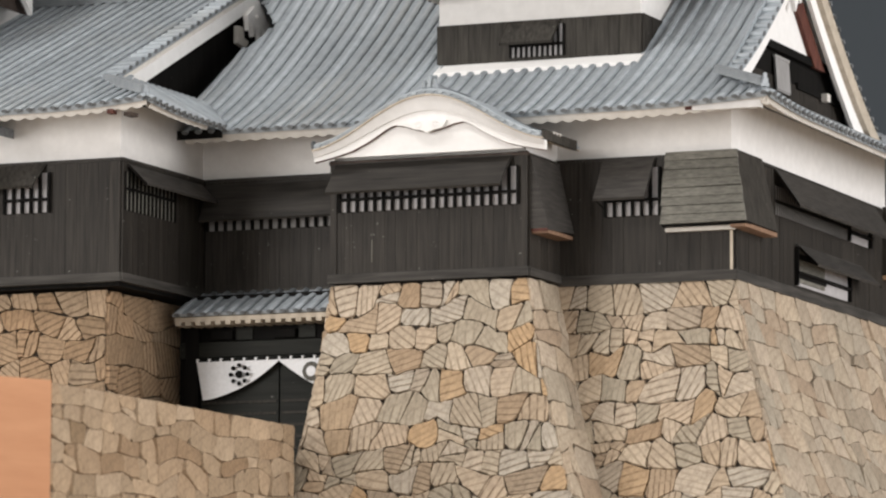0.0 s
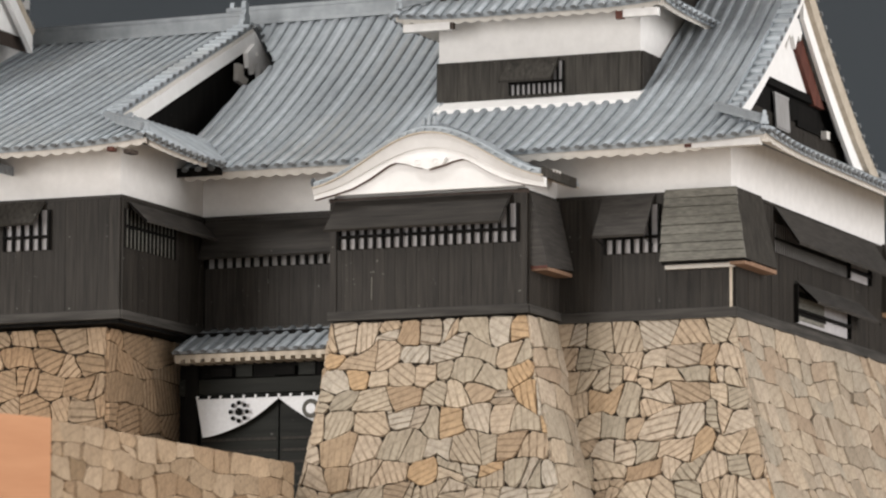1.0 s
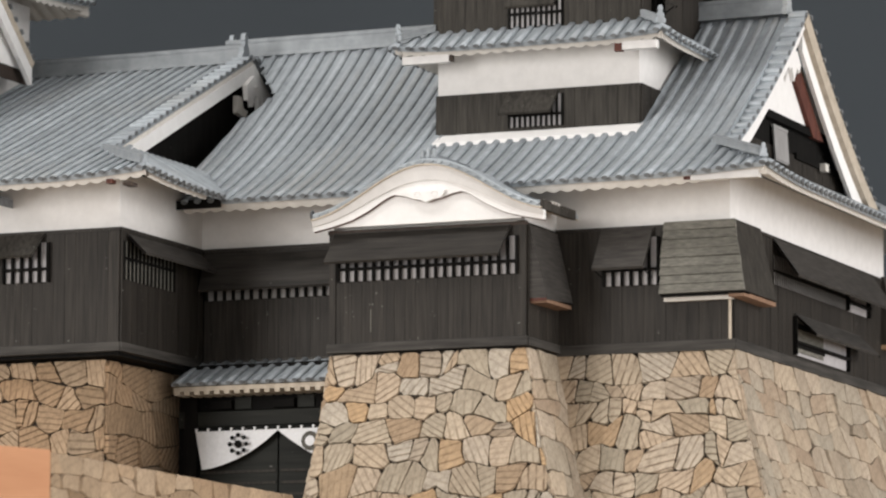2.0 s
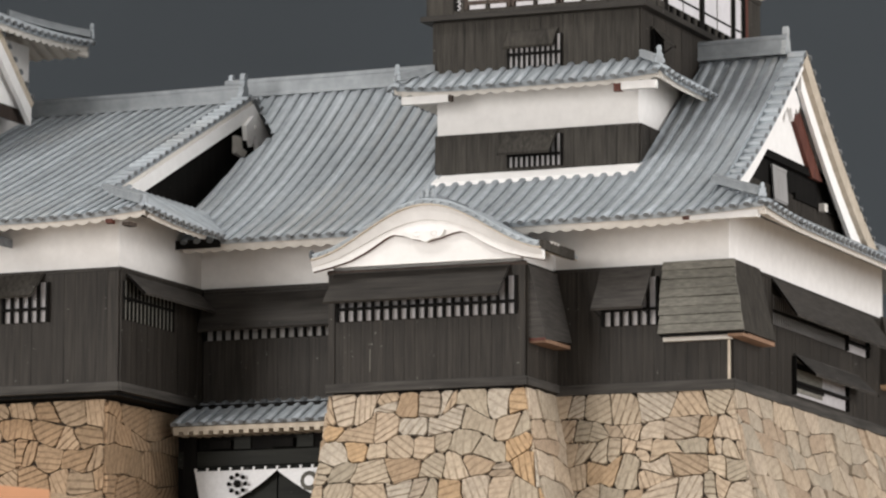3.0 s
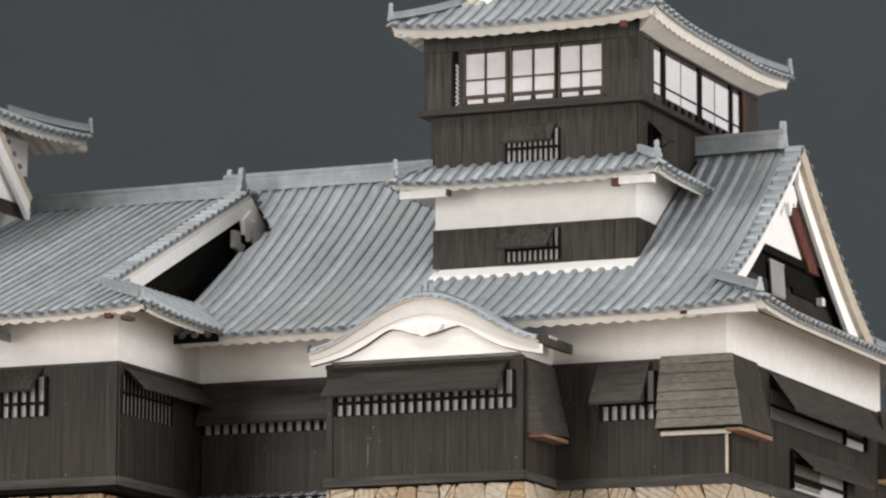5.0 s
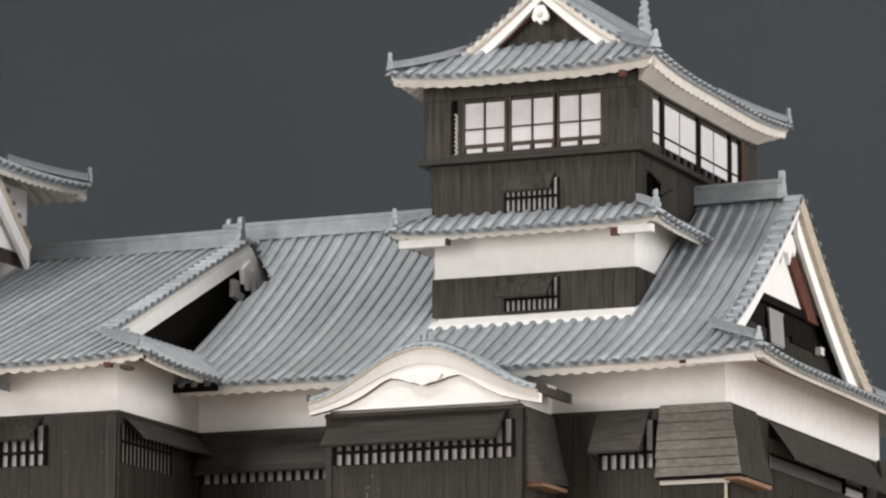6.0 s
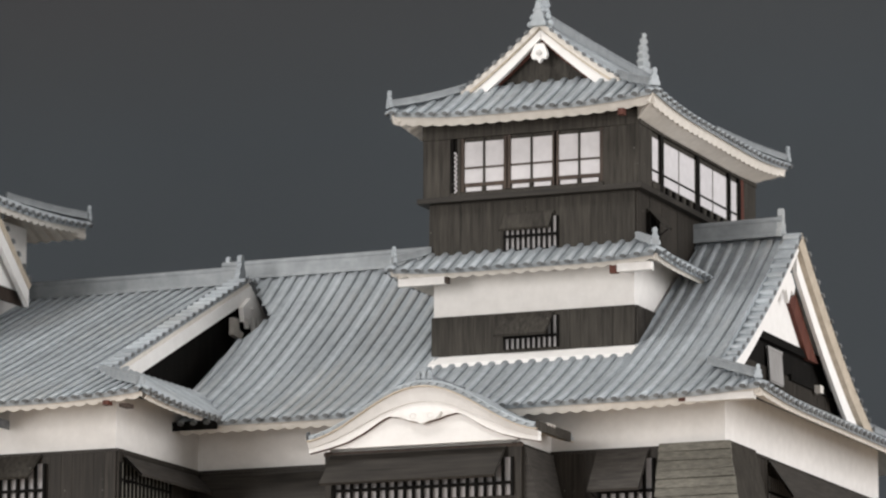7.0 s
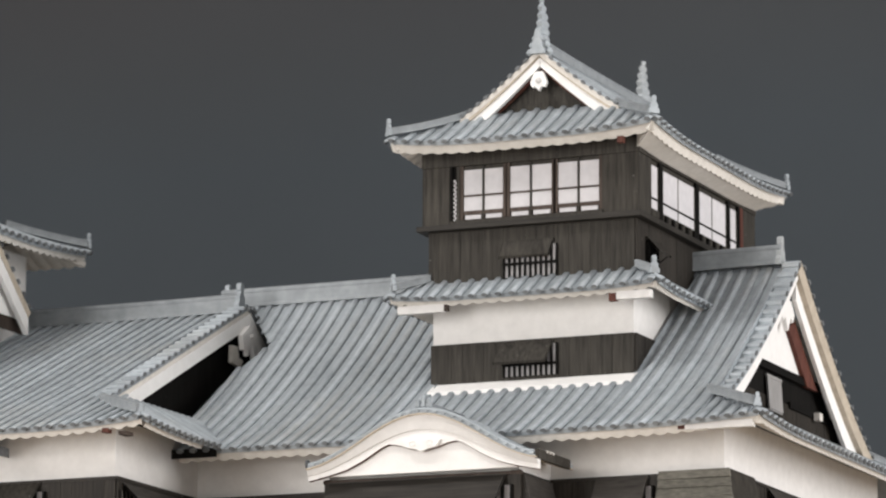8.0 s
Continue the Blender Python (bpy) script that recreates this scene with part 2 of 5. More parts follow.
def box(name, face, u, n, z, mat, parent, label="", bevel=0.0, lean=0.0):
    """A block from u[0] to u[1] and so on; lean pushes its lower edge outwards."""
    pts = []
    for zz, k in ((z[0], lean), (z[1], 0.0)):
        pts += [face.at(u[0], n[0] + k, zz), face.at(u[1], n[0] + k, zz), face.at(u[1], n[1] + k, zz), face.at(u[0], n[1] + k, zz)]
    ob = solid(name, pts, BOX_F, mat, parent, label)
    if bevel:
        bm = bmesh.new()
        bm.from_mesh(ob.data)
        bmesh.ops.bevel(bm, geom=bm.edges[:], offset=bevel * MM, segments=2, affect="EDGES", profile=0.6)
        bm.to_mesh(ob.data)
        bm.free()
    return ob


def extrude(name, outline, face, n0, n1, mat, parent, label=""):
    """A flat outline of (u, z) points, given a thickness along n."""
    k = len(outline)
    vs = [face.at(u, n0, z) for u, z in outline] + [face.at(u, n1, z) for u, z in outline]
    fs = [tuple(range(k)), tuple(range(2 * k - 1, k - 1, -1))] + [(i, (i + 1) % k, k + (i + 1) % k, k + i) for i in range(k)]
    return solid(name, vs, fs, mat, parent, label)


def ribbon(name, path, mat, parent, label=""):
    """A board along a path of (inner low, inner high, outer high, outer low) sections."""
    vs, fs = [], []
    for sec in path:
        vs += list(sec)
    for i in range(len(path) - 1):
        a, b = 4 * i, 4 * i + 4
        fs += [(a + j, a + (j + 1) % 4, b + (j + 1) % 4, b + j) for j in range(4)]
    e = 4 * (len(path) - 1)
    fs += [(0, 1, 2, 3), (e + 3, e + 2, e + 1, e)]
    return solid(name, vs, fs, mat, parent, label)


def loft(name, rings, mat, parent, label="", smooth=False, closed_ends=True):
    k = len(rings[0])
    vs = [p for r in rings for p in r]
    fs = [(i * k + j, i * k + (j + 1) % k, (i + 1) * k + (j + 1) % k, (i + 1) * k + j) for i in range(len(rings) - 1) for j in range(k)]
    if closed_ends:
        fs += [tuple(range(k)), tuple(range((len(rings) - 1) * k + k - 1, (len(rings) - 1) * k - 1, -1))]
    return solid(name, vs, fs, mat, parent, label, smooth)


def lathe(name, c, prof, mat, parent, label="", k=10):
    """A turned piece: (radius, height) pairs round an upright axis at c."""
    c = Vector(c)
    return loft(name, [[c + Vector((r * math.cos(a * 2 * math.pi / k), r * math.sin(a * 2 * math.pi / k), h)) for a in range(k)] for r, h in prof], mat, parent, label, True)


# ---- roofs ----
RIB = [(1.95, -0.1), (1.9, 0.9), (1.55, 1.55), (0.85, 1.95), (0.0, 2.1), (-0.85, 1.95), (-1.55, 1.55), (-1.9, 0.9), (-1.95, -0.1)]


class Slope:
    """One side of a tiled roof. o: a point of its eave line; u along the eave; v inwards; h(s): rise at s from the eave; lift(u): how the eave turns up."""

    def __init__(self, o, u, v, h, lift=lambda u: 0.0):
        self.o, self.u, self.v, self.h, self.lift = Vector(o), Vector(u), Vector(v), h, lift

    def at(self, u, s, up=0.0, side=0.0):
        e = 0.5
        g = (self.h(s + e) - self.h(s - e)) / (2 * e)
        nrm = (Z - self.v * g).normalized()
        fade = max(0.0, 1 - max(s, 0.0) / 45.0)
        return self.o + self.u * (u + side) + self.v * s + Z * (self.h(s) + self.lift(u) * fade) + nrm * up


def tile_row(sl, u, s0, s1, parent, wide=1.0, tall=1.0):
    n = max(3, int((s1 - s0) / 11) + 2)
    rings = []
    for i in range(n):
        s = s0 + (s1 - s0) * i / (n - 1)
        wob = 0.06 * noise.noise((u * 0.37, s * 0.09, 1.7))
        rings.append([sl.at(u, s, b * tall, a * wide + wob) for a, b in RIB])
    return loft("roof_tile", rings, TILE, parent, smooth=True)


def tiled(sl, spans, parent, pitch=8.04, label="", deck=2.4, overhang=1.4, ends=True, name="roof_slope", tall=1.0, slim=1.0):
    """spans(u) gives (s0, s1) or None; u runs over the list of rows. The deck, then one tile row after another, and the round end tiles of the eave."""
    u0, u1, f = spans
    cols = []
    m = max(2, int((u1 - u0) / (pitch / 2)))
    for i in range(m + 1):
        u = u0 + (u1 - u0) * i / m
        a = f(u)
        if a and a[1] - a[0] > 0.3:
            cols.append((u, a))
    k = 12
    vs, fs = [], []
    for u, (a, b) in cols:
        for up in (0.0, -deck):
            vs += [sl.at(u, a + (b - a) * j / k, up) for j in range(k + 1)]
    w = 2 * (k + 1)
    for i in range(len(cols) - 1):
        p, q = i * w, (i + 1) * w
        for j in range(k):
            fs.append((p + j, p + j + 1, q + j + 1, q + j))
            fs.append((p + k + 1 + j, q + k + 1 + j, q + k + 2 + j, p + k + 2 + j))
        fs.append((p, q, q + k + 1, p + k + 1))
        fs.append((p + k, p + 2 * k + 1, q + 2 * k + 1, q + k))
    for c in (0, len(cols) - 1):
        p = c * w
        fs += [(p + j, p + j + 1, p + k + 2 + j, p + k + 1 + j) for j in range(k)]
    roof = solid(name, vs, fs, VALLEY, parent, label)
    n = int(round((u1 - u0) / pitch))
    for i in range(n):
        u = u0 + (u1 - u0) * (i + 0.5) / n
        a = f(u)
        if a and a[1] - a[0] > 2.0:
            free = a[0] < 0.01
            tile_row(sl, u, a[0] - (overhang if free else 0), a[1], roof, slim * (u1 - u0) / n / 8.04, tall)
            if ends and free:
                c = [sl.at(u, -overhang - 0.05, 0.1 + 1.5 * tall * math.sin(t * math.pi / 4), 1.9 * math.cos(t * math.pi / 4)) for t in range(8)]
                d = [p - sl.v * 0.9 for p in c]
                loft("end_tile", [c, d], TILE_DARK, roof)
    return roof


def soffit(sl, u0, u1, depth, parent, drop=2.4, thick=3.6, pitch=8.04, inset=1.5, lo=None, hi=None, wave_high=1.5):
    """The plastered underside of an eave, with its rounded rafters showing as scallops."""
    m = max(4, int((u1 - u0) / (pitch / 6)))
    k = 4
    vs, fs = [], []
    for i in range(m + 1):
        u = u0 + (u1 - u0) * i / m
        wave = wave_high * abs(math.sin(math.pi * u / pitch))
        d0 = inset
        d1 = depth
        for up in (-drop, -drop - thick + 1.3 - wave):
            for j in range(k + 1):
                s = d0 + (d1 - d0) * j / k
                uu = u
                if lo is not None:
                    uu = max(uu, lo + s)
                if hi is not None:
                    uu = min(uu, hi - s)
                vs.append(sl.at(uu, s, up))
    w = 2 * (k + 1)
    for i in range(m):
        p, q = i * w, (i + 1) * w
        for j in range(k):
            fs += [(p + j, q + j, q + j + 1, p + j + 1), (p + k + 1 + j, p + k + 2 + j, q + k + 2 + j, q + k + 1 + j)]
        fs += [(p, p + k + 1, q + k + 1, q), (p + k, q + k, q + 2 * k + 1, p + 2 * k + 1)]
    for c in (0, m):
        p = c * w
        fs += [(p + j, p + j + 1, p + k + 2 + j, p + k + 1 + j) for j in range(k)]
    return solid("soffit", vs, fs, SOFFIT, parent, "cream plastered eave underside with scalloped rafters")


def eave_band(sl, u0, u1, depth, parent, outer=6.5, inner=10.0, lo=None, hi=None):
    """The smooth closed underside between an eave and the wall."""
    k = 30
    path = []
    for i in range(k + 1):
        u = u0 + (u1 - u0) * i / k
        ring = []
        for s_, d in ((5.0, 2.0), (5.0, outer), (depth, inner), (depth, 2.0)):
            uu = u
            if lo is not None:
                uu = max(uu, lo + s_)
            if hi is not None:
                uu = min(uu, hi - s_)
            ring.append(sl.o + sl.u * uu + sl.v * s_ + Z * (sl.lift(uu) * max(0.0, 1 - s_ / 45.0) - d))
        path.append(ring)
    return ribbon("eave_band", path, SOFFIT, parent, "smooth plastered eave underside")


def ridge(a, b, height, width, parent, sag=0.0, name="ridge", mat=None):
    """A stacked ridge: a band with a rounded cap, sagging a little between its ends."""
    a, b = Vector(a), Vector(b)
    d = (b - a).normalized()
    side = d.cross(Z).normalized()
    prof = [(-0.5, 0.0), (-0.42, 0.18), (-0.42, 0.74), (-0.47, 0.78), (-0.46, 0.9), (-0.25, 1.0), (0.25, 1.0), (0.46, 0.9), (0.47, 0.78), (0.42, 0.74), (0.42, 0.18), (0.5, 0.0)]
    rings = []
    for i in range(13):
        t = i / 12
        c = a.lerp(b, t) - Z * (sag * 4 * t * (1 - t))
        rings.append([c + side * (x * width) + Z * (y * height) for x, y in prof])
    return loft(name, rings, mat or RIDGE, parent)


def finial(c, d, size, parent, name="ridge_end_tile"):
    """The upright end tile of a ridge: a shouldered plate with a round horn on top. d: the way the ridge points."""
    c, d = Vector(c), Vector(d).normalized()
    side = d.cross(Z).normalized()
    prof = [(-0.5, 0), (-0.5, 0.3), (-0.34, 0.5), (-0.36, 0.75), (-0.2, 0.95), (-0.16, 1.1), (-0.22, 1.2), (-0.2, 1.45), (-0.1, 1.6), (0.1, 1.6), (0.2, 1.45), (0.22, 1.2), (0.16, 1.1), (0.2, 0.95), (0.36, 0.75), (0.34, 0.5), (0.5, 0.3), (0.5, 0)]
    f = Face(c, side, d)
    return extrude(name, [(x * size, y * size) for x, y in prof], f, -0.14 * size, 0.14 * size, TILE, parent)


def planks(face, u0, u1, z0, z1, parent, width=6.4, mat=None, taper=0.0, out=1.2):
    """Upright boards side by side on a wall, each a little proud or back of the next."""
    n = max(1, int(round((u1 - u0) / width)))
    rnd = random.Random(int(abs(u0 * 7 + u1 * 13 + z0 * 3)) + n)
    for i in range(n):
        a, b = u0 + (u1 - u0) * i / n, u0 + (u1 - u0) * (i + 1) / n
        o = out + rnd.uniform(-0.12, 0.12)
        box("plank", face, (a + 0.06, b - 0.06), (0, o), (z0, z1), mat or BLACK, parent)


def lattice(face, u0, u1, z0, z1, parent, count, rail=0.32, bar=1.25, depth=2.4, back=None, bars=None):
    """A barred window: pale backing, black bars, a rail across."""
    w = box("lattice_window", face, (u0, u1), (1.25, 1.5), (z0, z1), back or LATTICE_BACK, parent, "pale backing behind black wooden bars")
    for i in range(count + 1):
        u = u0 + (u1 - u0) * i / count
        box("bar", face, (u - bar / 2, u + bar / 2), (1.4, 1.4 + depth), (z0 - 0.3, z1), bars or PIT, w)
    zr = z0 + (z1 - z0) * rail
    box("rail", face, (u0 - 0.6, u1 + 0.6), (1.4, 1.9 + depth), (zr - 0.7, zr + 0.7), PIT, w)
    return w


def shutter(face, u0, u1, ztop, zlow, out, parent, mat=None, shift=0.0, prop=True, label="black wooden shutter propped open from below"):
    """A top-hung shutter pushed out at its foot, with end battens and prop sticks."""
    m = mat or TRIM
    th = 1.2
    pts = []
    for n, z, du in ((1.4, ztop, 0.0), (1.4 + out, zlow, shift)):
        for uu in (u0 + du, u1 + du):
            pts += [face.at(uu, n, z), face.at(uu, n + th * 0.7, z + th)]
    sh = solid("shutter", pts, [(0, 1, 3, 2), (4, 6, 7, 5), (0, 4, 5, 1), (2, 3, 7, 6), (0, 2, 6, 4), (1, 5, 7, 3)], m, parent, label)
    box("hinge_rail", face, (u0 - 0.6, u1 + 0.6), (1.2, 2.6), (ztop - 0.4, ztop + 1.2), m, sh)
    k = Vector((0, 0, 0.55))
    for uu, du in ((u0, -0.25), (u1, 0.25)):
        a, b = face.at(uu + du, 1.9, ztop + 0.3), face.at(uu + du + shift, 1.9 + out, zlow + 0.3)
        # wing side shutter: broken pale edge, caught light put into its colour
        loft("worn_edge", [[q - k, q + k, q + k + face.n * 0.5, q - k + face.n * 0.5] for q in (a, a.lerp(b, 0.5), b)], LATTICE_DIM if uu == u0 and face is WINGR else m, sh)
    if prop:
        for uu in (u0 + 1.0, u1 - 1.0):
            a, b = face.at(uu, 1.6, zlow - 4), face.at(uu + shift, 1.4 + out * 0.92, zlow + 0.4)
            k = Vector((0.35, 0.35, 0))
            q = Vector((0.35, -0.35, 0))
            loft("prop_stick", [[a + k, a + q, a - k, a - q], [b + k, b + q, b - k, b - q]], PIT, sh)
    return sh


def eave_lift(u0, u1, amount, reach):
    def f(u):
        e = min(u - u0, u1 - u)
        return amount * max(0.0, 1 - max(e, 0) / reach) ** 2
    return f


def verge(sl, u, width, s0, s1, parent, sign=1, step=6.6, mat=None, knob=1.0, thick=2.6):
    """The crosswise edge tiles of a gable and the board beneath them."""
    a, b = (u, u + width * sign)
    k = 10
    path = []
    for i in range(k + 1):
        s = s0 + (s1 - s0) * i / k
        path.append([sl.at(a, s, -thick), sl.at(a, s, 0.2), sl.at(b, s, 0.2), sl.at(b, s, -thick)])
    vb = ribbon("verge_board", path, mat or SOFFIT_TAN, parent, "" if mat else "bare tan verge board")
    n = int((s1 - s0) / step)
    for i in range(n):
        s = s0 + (s1 - s0) * (i + 0.5) / n
        rings = []
        for uu in (a - 0.6 * sign, b + 0.6 * sign):
            rings.append([sl.at(uu, s + y * 0.95 * knob, 0.2 + z * knob) for y, z in RIB])
        loft("edge_tile", rings, TILE, vb)
        c = [sl.at(b + 0.7 * sign, s + 2.0 * knob * math.cos(t * math.pi / 4), knob * (0.7 + 1.5 * math.sin(t * math.pi / 4))) for t in range(8)]
        loft("end_tile", [c, [p + sl.u * (0.7 * sign) for p in c]], TILE_DARK, vb)


SOFFIT_TAN = paint("tan_board", (0.42, 0.36, 0.285), (0.55, 0.48, 0.39), 0.75, (1, 1, 1), 200.0, 30.0, 0.08, 0.1)


def bargeboard(sl, u, thick, s0, s1, drop, high, parent, sign=1, mat=None, label="white bargeboard following the roof's curve", taper=0.45):
    k = 12
    path = []
    for i in range(k + 1):
        t = i / k
        s = s0 + (s1 - s0) * t
        hh = high * (1.0 + taper * (0.55 - t))
        p = sl.at(u, s)
        q = sl.at(u + thick * sign, s)
        path.append([p - Z * (drop + hh), p - Z * drop, q - Z * drop, q - Z * (drop + hh)])
    return ribbon("bargeboard", path, mat or WHITE, parent, label)


# ---- the room ----
def holed(name, face, u0, u1, z0, z1, holes, h0, h1):
    """A plain wall 80 mm thick with window openings right through it."""
    cuts = sorted([u0, u1] + [u for h in holes for u in h])
    vs, fs = [], []
    for i in range(len(cuts) - 1):
        spans = ((z0, h0), (h1, z1)) if (cuts[i], cuts[i + 1]) in holes else ((z0, z1),)
        for a, b in spans:
            k = len(vs)
            vs += [face.at(u, n, z) for z in (a, b) for u, n in ((cuts[i], 0), (cuts[i + 1], 0), (cuts[i + 1], 80), (cuts[i], 80))]
            fs += [tuple(k + q for q in f) for f in BOX_F]
    return solid(name, vs, fs, ROOM, None, "plain grey wall with wide unseen windows added for light")


def room():
    """Floor, walls and ceiling of the museum room, and the board that the model stands on."""
    zf = -1150.0
    box("floor", WORLD, (-3500, 3500), (-4500, 2600), (zf - 60, zf), CARPET, None, "pale museum floor")
    box("ceiling", WORLD, (-3500, 3500), (-4500, 2600), (2700, 2760), ROOM, None, "plain grey ceiling")
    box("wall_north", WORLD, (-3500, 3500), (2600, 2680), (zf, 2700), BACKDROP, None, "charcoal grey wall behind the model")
    holed("wall_south", Face((0, -4500, 0), (1, 0, 0), (0, -1, 0)), -3500, 3500, zf, 2700, ((-3250, -250), (250, 3250)), -850, 1750)
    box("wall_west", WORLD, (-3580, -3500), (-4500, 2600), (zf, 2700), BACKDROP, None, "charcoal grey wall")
    holed("wall_east", Face((3500, 0, 0), (0, 1, 0), (1, 0, 0)), -4500, 2600, zf, 2700, ((-1600, 1300),), -850, 1750)
    for n in ("floor", "ceiling", "wall_north", "wall_south", "wall_west", "wall_east"):
        tagged(bpy.data.objects[n], "", n.split("_")[0], "", "structure")
    # unseen table, made wide and pale as a reflector below the model
    tb = thing("model_table", "long pale unseen board table that carries the castle model and bounces light up", "table", (-150, 100, zf))
    box("table_top", WORLD, (-1300, 1100), (-1000, 800), (-340, -300), BOARD, tb, bevel=3)
    for x in (-1250, 1050):
        for y in (-950, 750):
            box("leg", WORLD, (x - 35, x + 35), (y - 35, y + 35), (zf, -340), BOARD, tb)
    # housing of the added overhead lamp
    lp = thing("ceiling_light", "flat white museum ceiling light, unseen and added", "lamp", (-700, -1300, 2650))
    box("housing", WORLD, (-1550, 150), (-1800, -800), (2620, 2700), ROOM, lp, bevel=4)


room()


# ---- stone ramparts ----
def batter(v, k=1.0):
    """How far a rampart's face stands out at v below its top."""
    return k * (0.23 * v + 0.001 * v * v if v < 130 else 46.8 + 0.49 * (v - 130))


def split(poly, c, d):
    """Cuts a polygon in two along the line through c in the direction d."""
    side = [(x - c[0]) * d[1] - (y - c[1]) * d[0] for x, y in poly]
    one, two = [], []
    for i, a in enumerate(poly):
        j = (i + 1) % len(poly)
        b = poly[j]
        (one if side[i] <= 0 else two).append(a)
        if (side[i] <= 0) != (side[j] <= 0):
            t = side[i] / (side[i] - side[j])
            m = (a[0] + (b[0] - a[0]) * t, a[1] + (b[1] - a[1]) * t)
            one.append(m)
            two.append(m)
    return one, two


def area_of(poly):
    return abs(sum(poly[i][0] * poly[(i + 1) % len(poly)][1] - poly[(i + 1) % len(poly)][0] * poly[i][1] for i in range(len(poly)))) / 2


def cells(w0, w1, h, sx, sy, seed):
    """Irregular, mostly four-sided blocks that fill a field from w0 to w1, h high: courses whose beds wander and kink, leaning joints, here and there two low stones in place of one."""
    rnd = random.Random(seed)
    rows = max(1, round(h / sy))
    high = h / rows
    joints = []
    for r in range(rows):
        xs, x = [w0], w0 + rnd.uniform(0.3, 1.0) * sx
        while x < w1 - 0.35 * sx:
            xs.append(x)
            x += sx * rnd.choice((0.62, 0.85, 1.0, 1.1, 1.35))
        lean = [0.0] + [rnd.choice((-0.22, -0.1, 0.0, 0.07, 0.2)) * sy for _ in xs[1:]] + [0.0]
        joints.append([(x + d, x - d) for x, d in zip(xs + [w1], lean)])

    def bed(r, x):
        if r in (0, rows):
            return r * high
        slow, quick = noise.noise((x * 0.03, r * 0.4, seed * 2.3)), noise.noise((x * 1.15 / sx, r * 5.3, seed * 3.1))
        return (r + 0.5 * slow + 0.5 * quick) * high

    breaks = [sorted({p[1] for p in (joints[r - 1] if r else [])} | {p[0] for p in (joints[r] if r < rows else [])}) for r in range(rows + 1)]
    out = []
    for r in range(rows):
        for (t0, b0), (t1, b1) in zip(joints[r], joints[r][1:]):
            top = [(x, bed(r, x)) for x in [t0] + [q for q in breaks[r] if t0 + 0.1 * sx < q < t1 - 0.1 * sx] + [t1]]
            low = [(x, bed(r + 1, x)) for x in [b0] + [q for q in breaks[r + 1] if b0 + 0.1 * sx < q < b1 - 0.1 * sx] + [b1]]
            poly = top + low[::-1]
            if rnd.random() < 0.13:
                c = (sum(p[0] for p in poly) / len(poly), sum(p[1] for p in poly) / len(poly))
                d = (1.0, rnd.uniform(-0.35, 0.35)) if rnd.random() < 0.4 and t1 - t0 < 1.1 * sx else (rnd.uniform(-0.5, 0.5), 1.0)
                out += [p for p in split(poly, c, d) if len(p) > 2]
            else:
                out.append(poly)
    return out


def bent(x, y, w0, w1, h, sx, sy, seed):
    """Pushes a point of the field off its place, smoothly, but for the field's own borders."""
    free_x = max(0.0, min(1.0, (x - w0) / 8.0, (w1 - x) / 8.0))
    free_y = max(0.0, min(1.0, y / 6.0, (h - y) / 6.0))
    p, q = (x * 0.024, y * 0.026, seed * 1.7), (x * 0.09, y * 0.10, seed * 0.6 + 40)
    return (x + free_x * sx * (0.14 * noise.noise(p) + 0.09 * noise.noise(q)), y + free_y * sy * (0.20 * noise.noise((p[0] + 9, p[1], p[2])) + 0.08 * noise.noise((q[0] + 7, q[1], q[2]))))


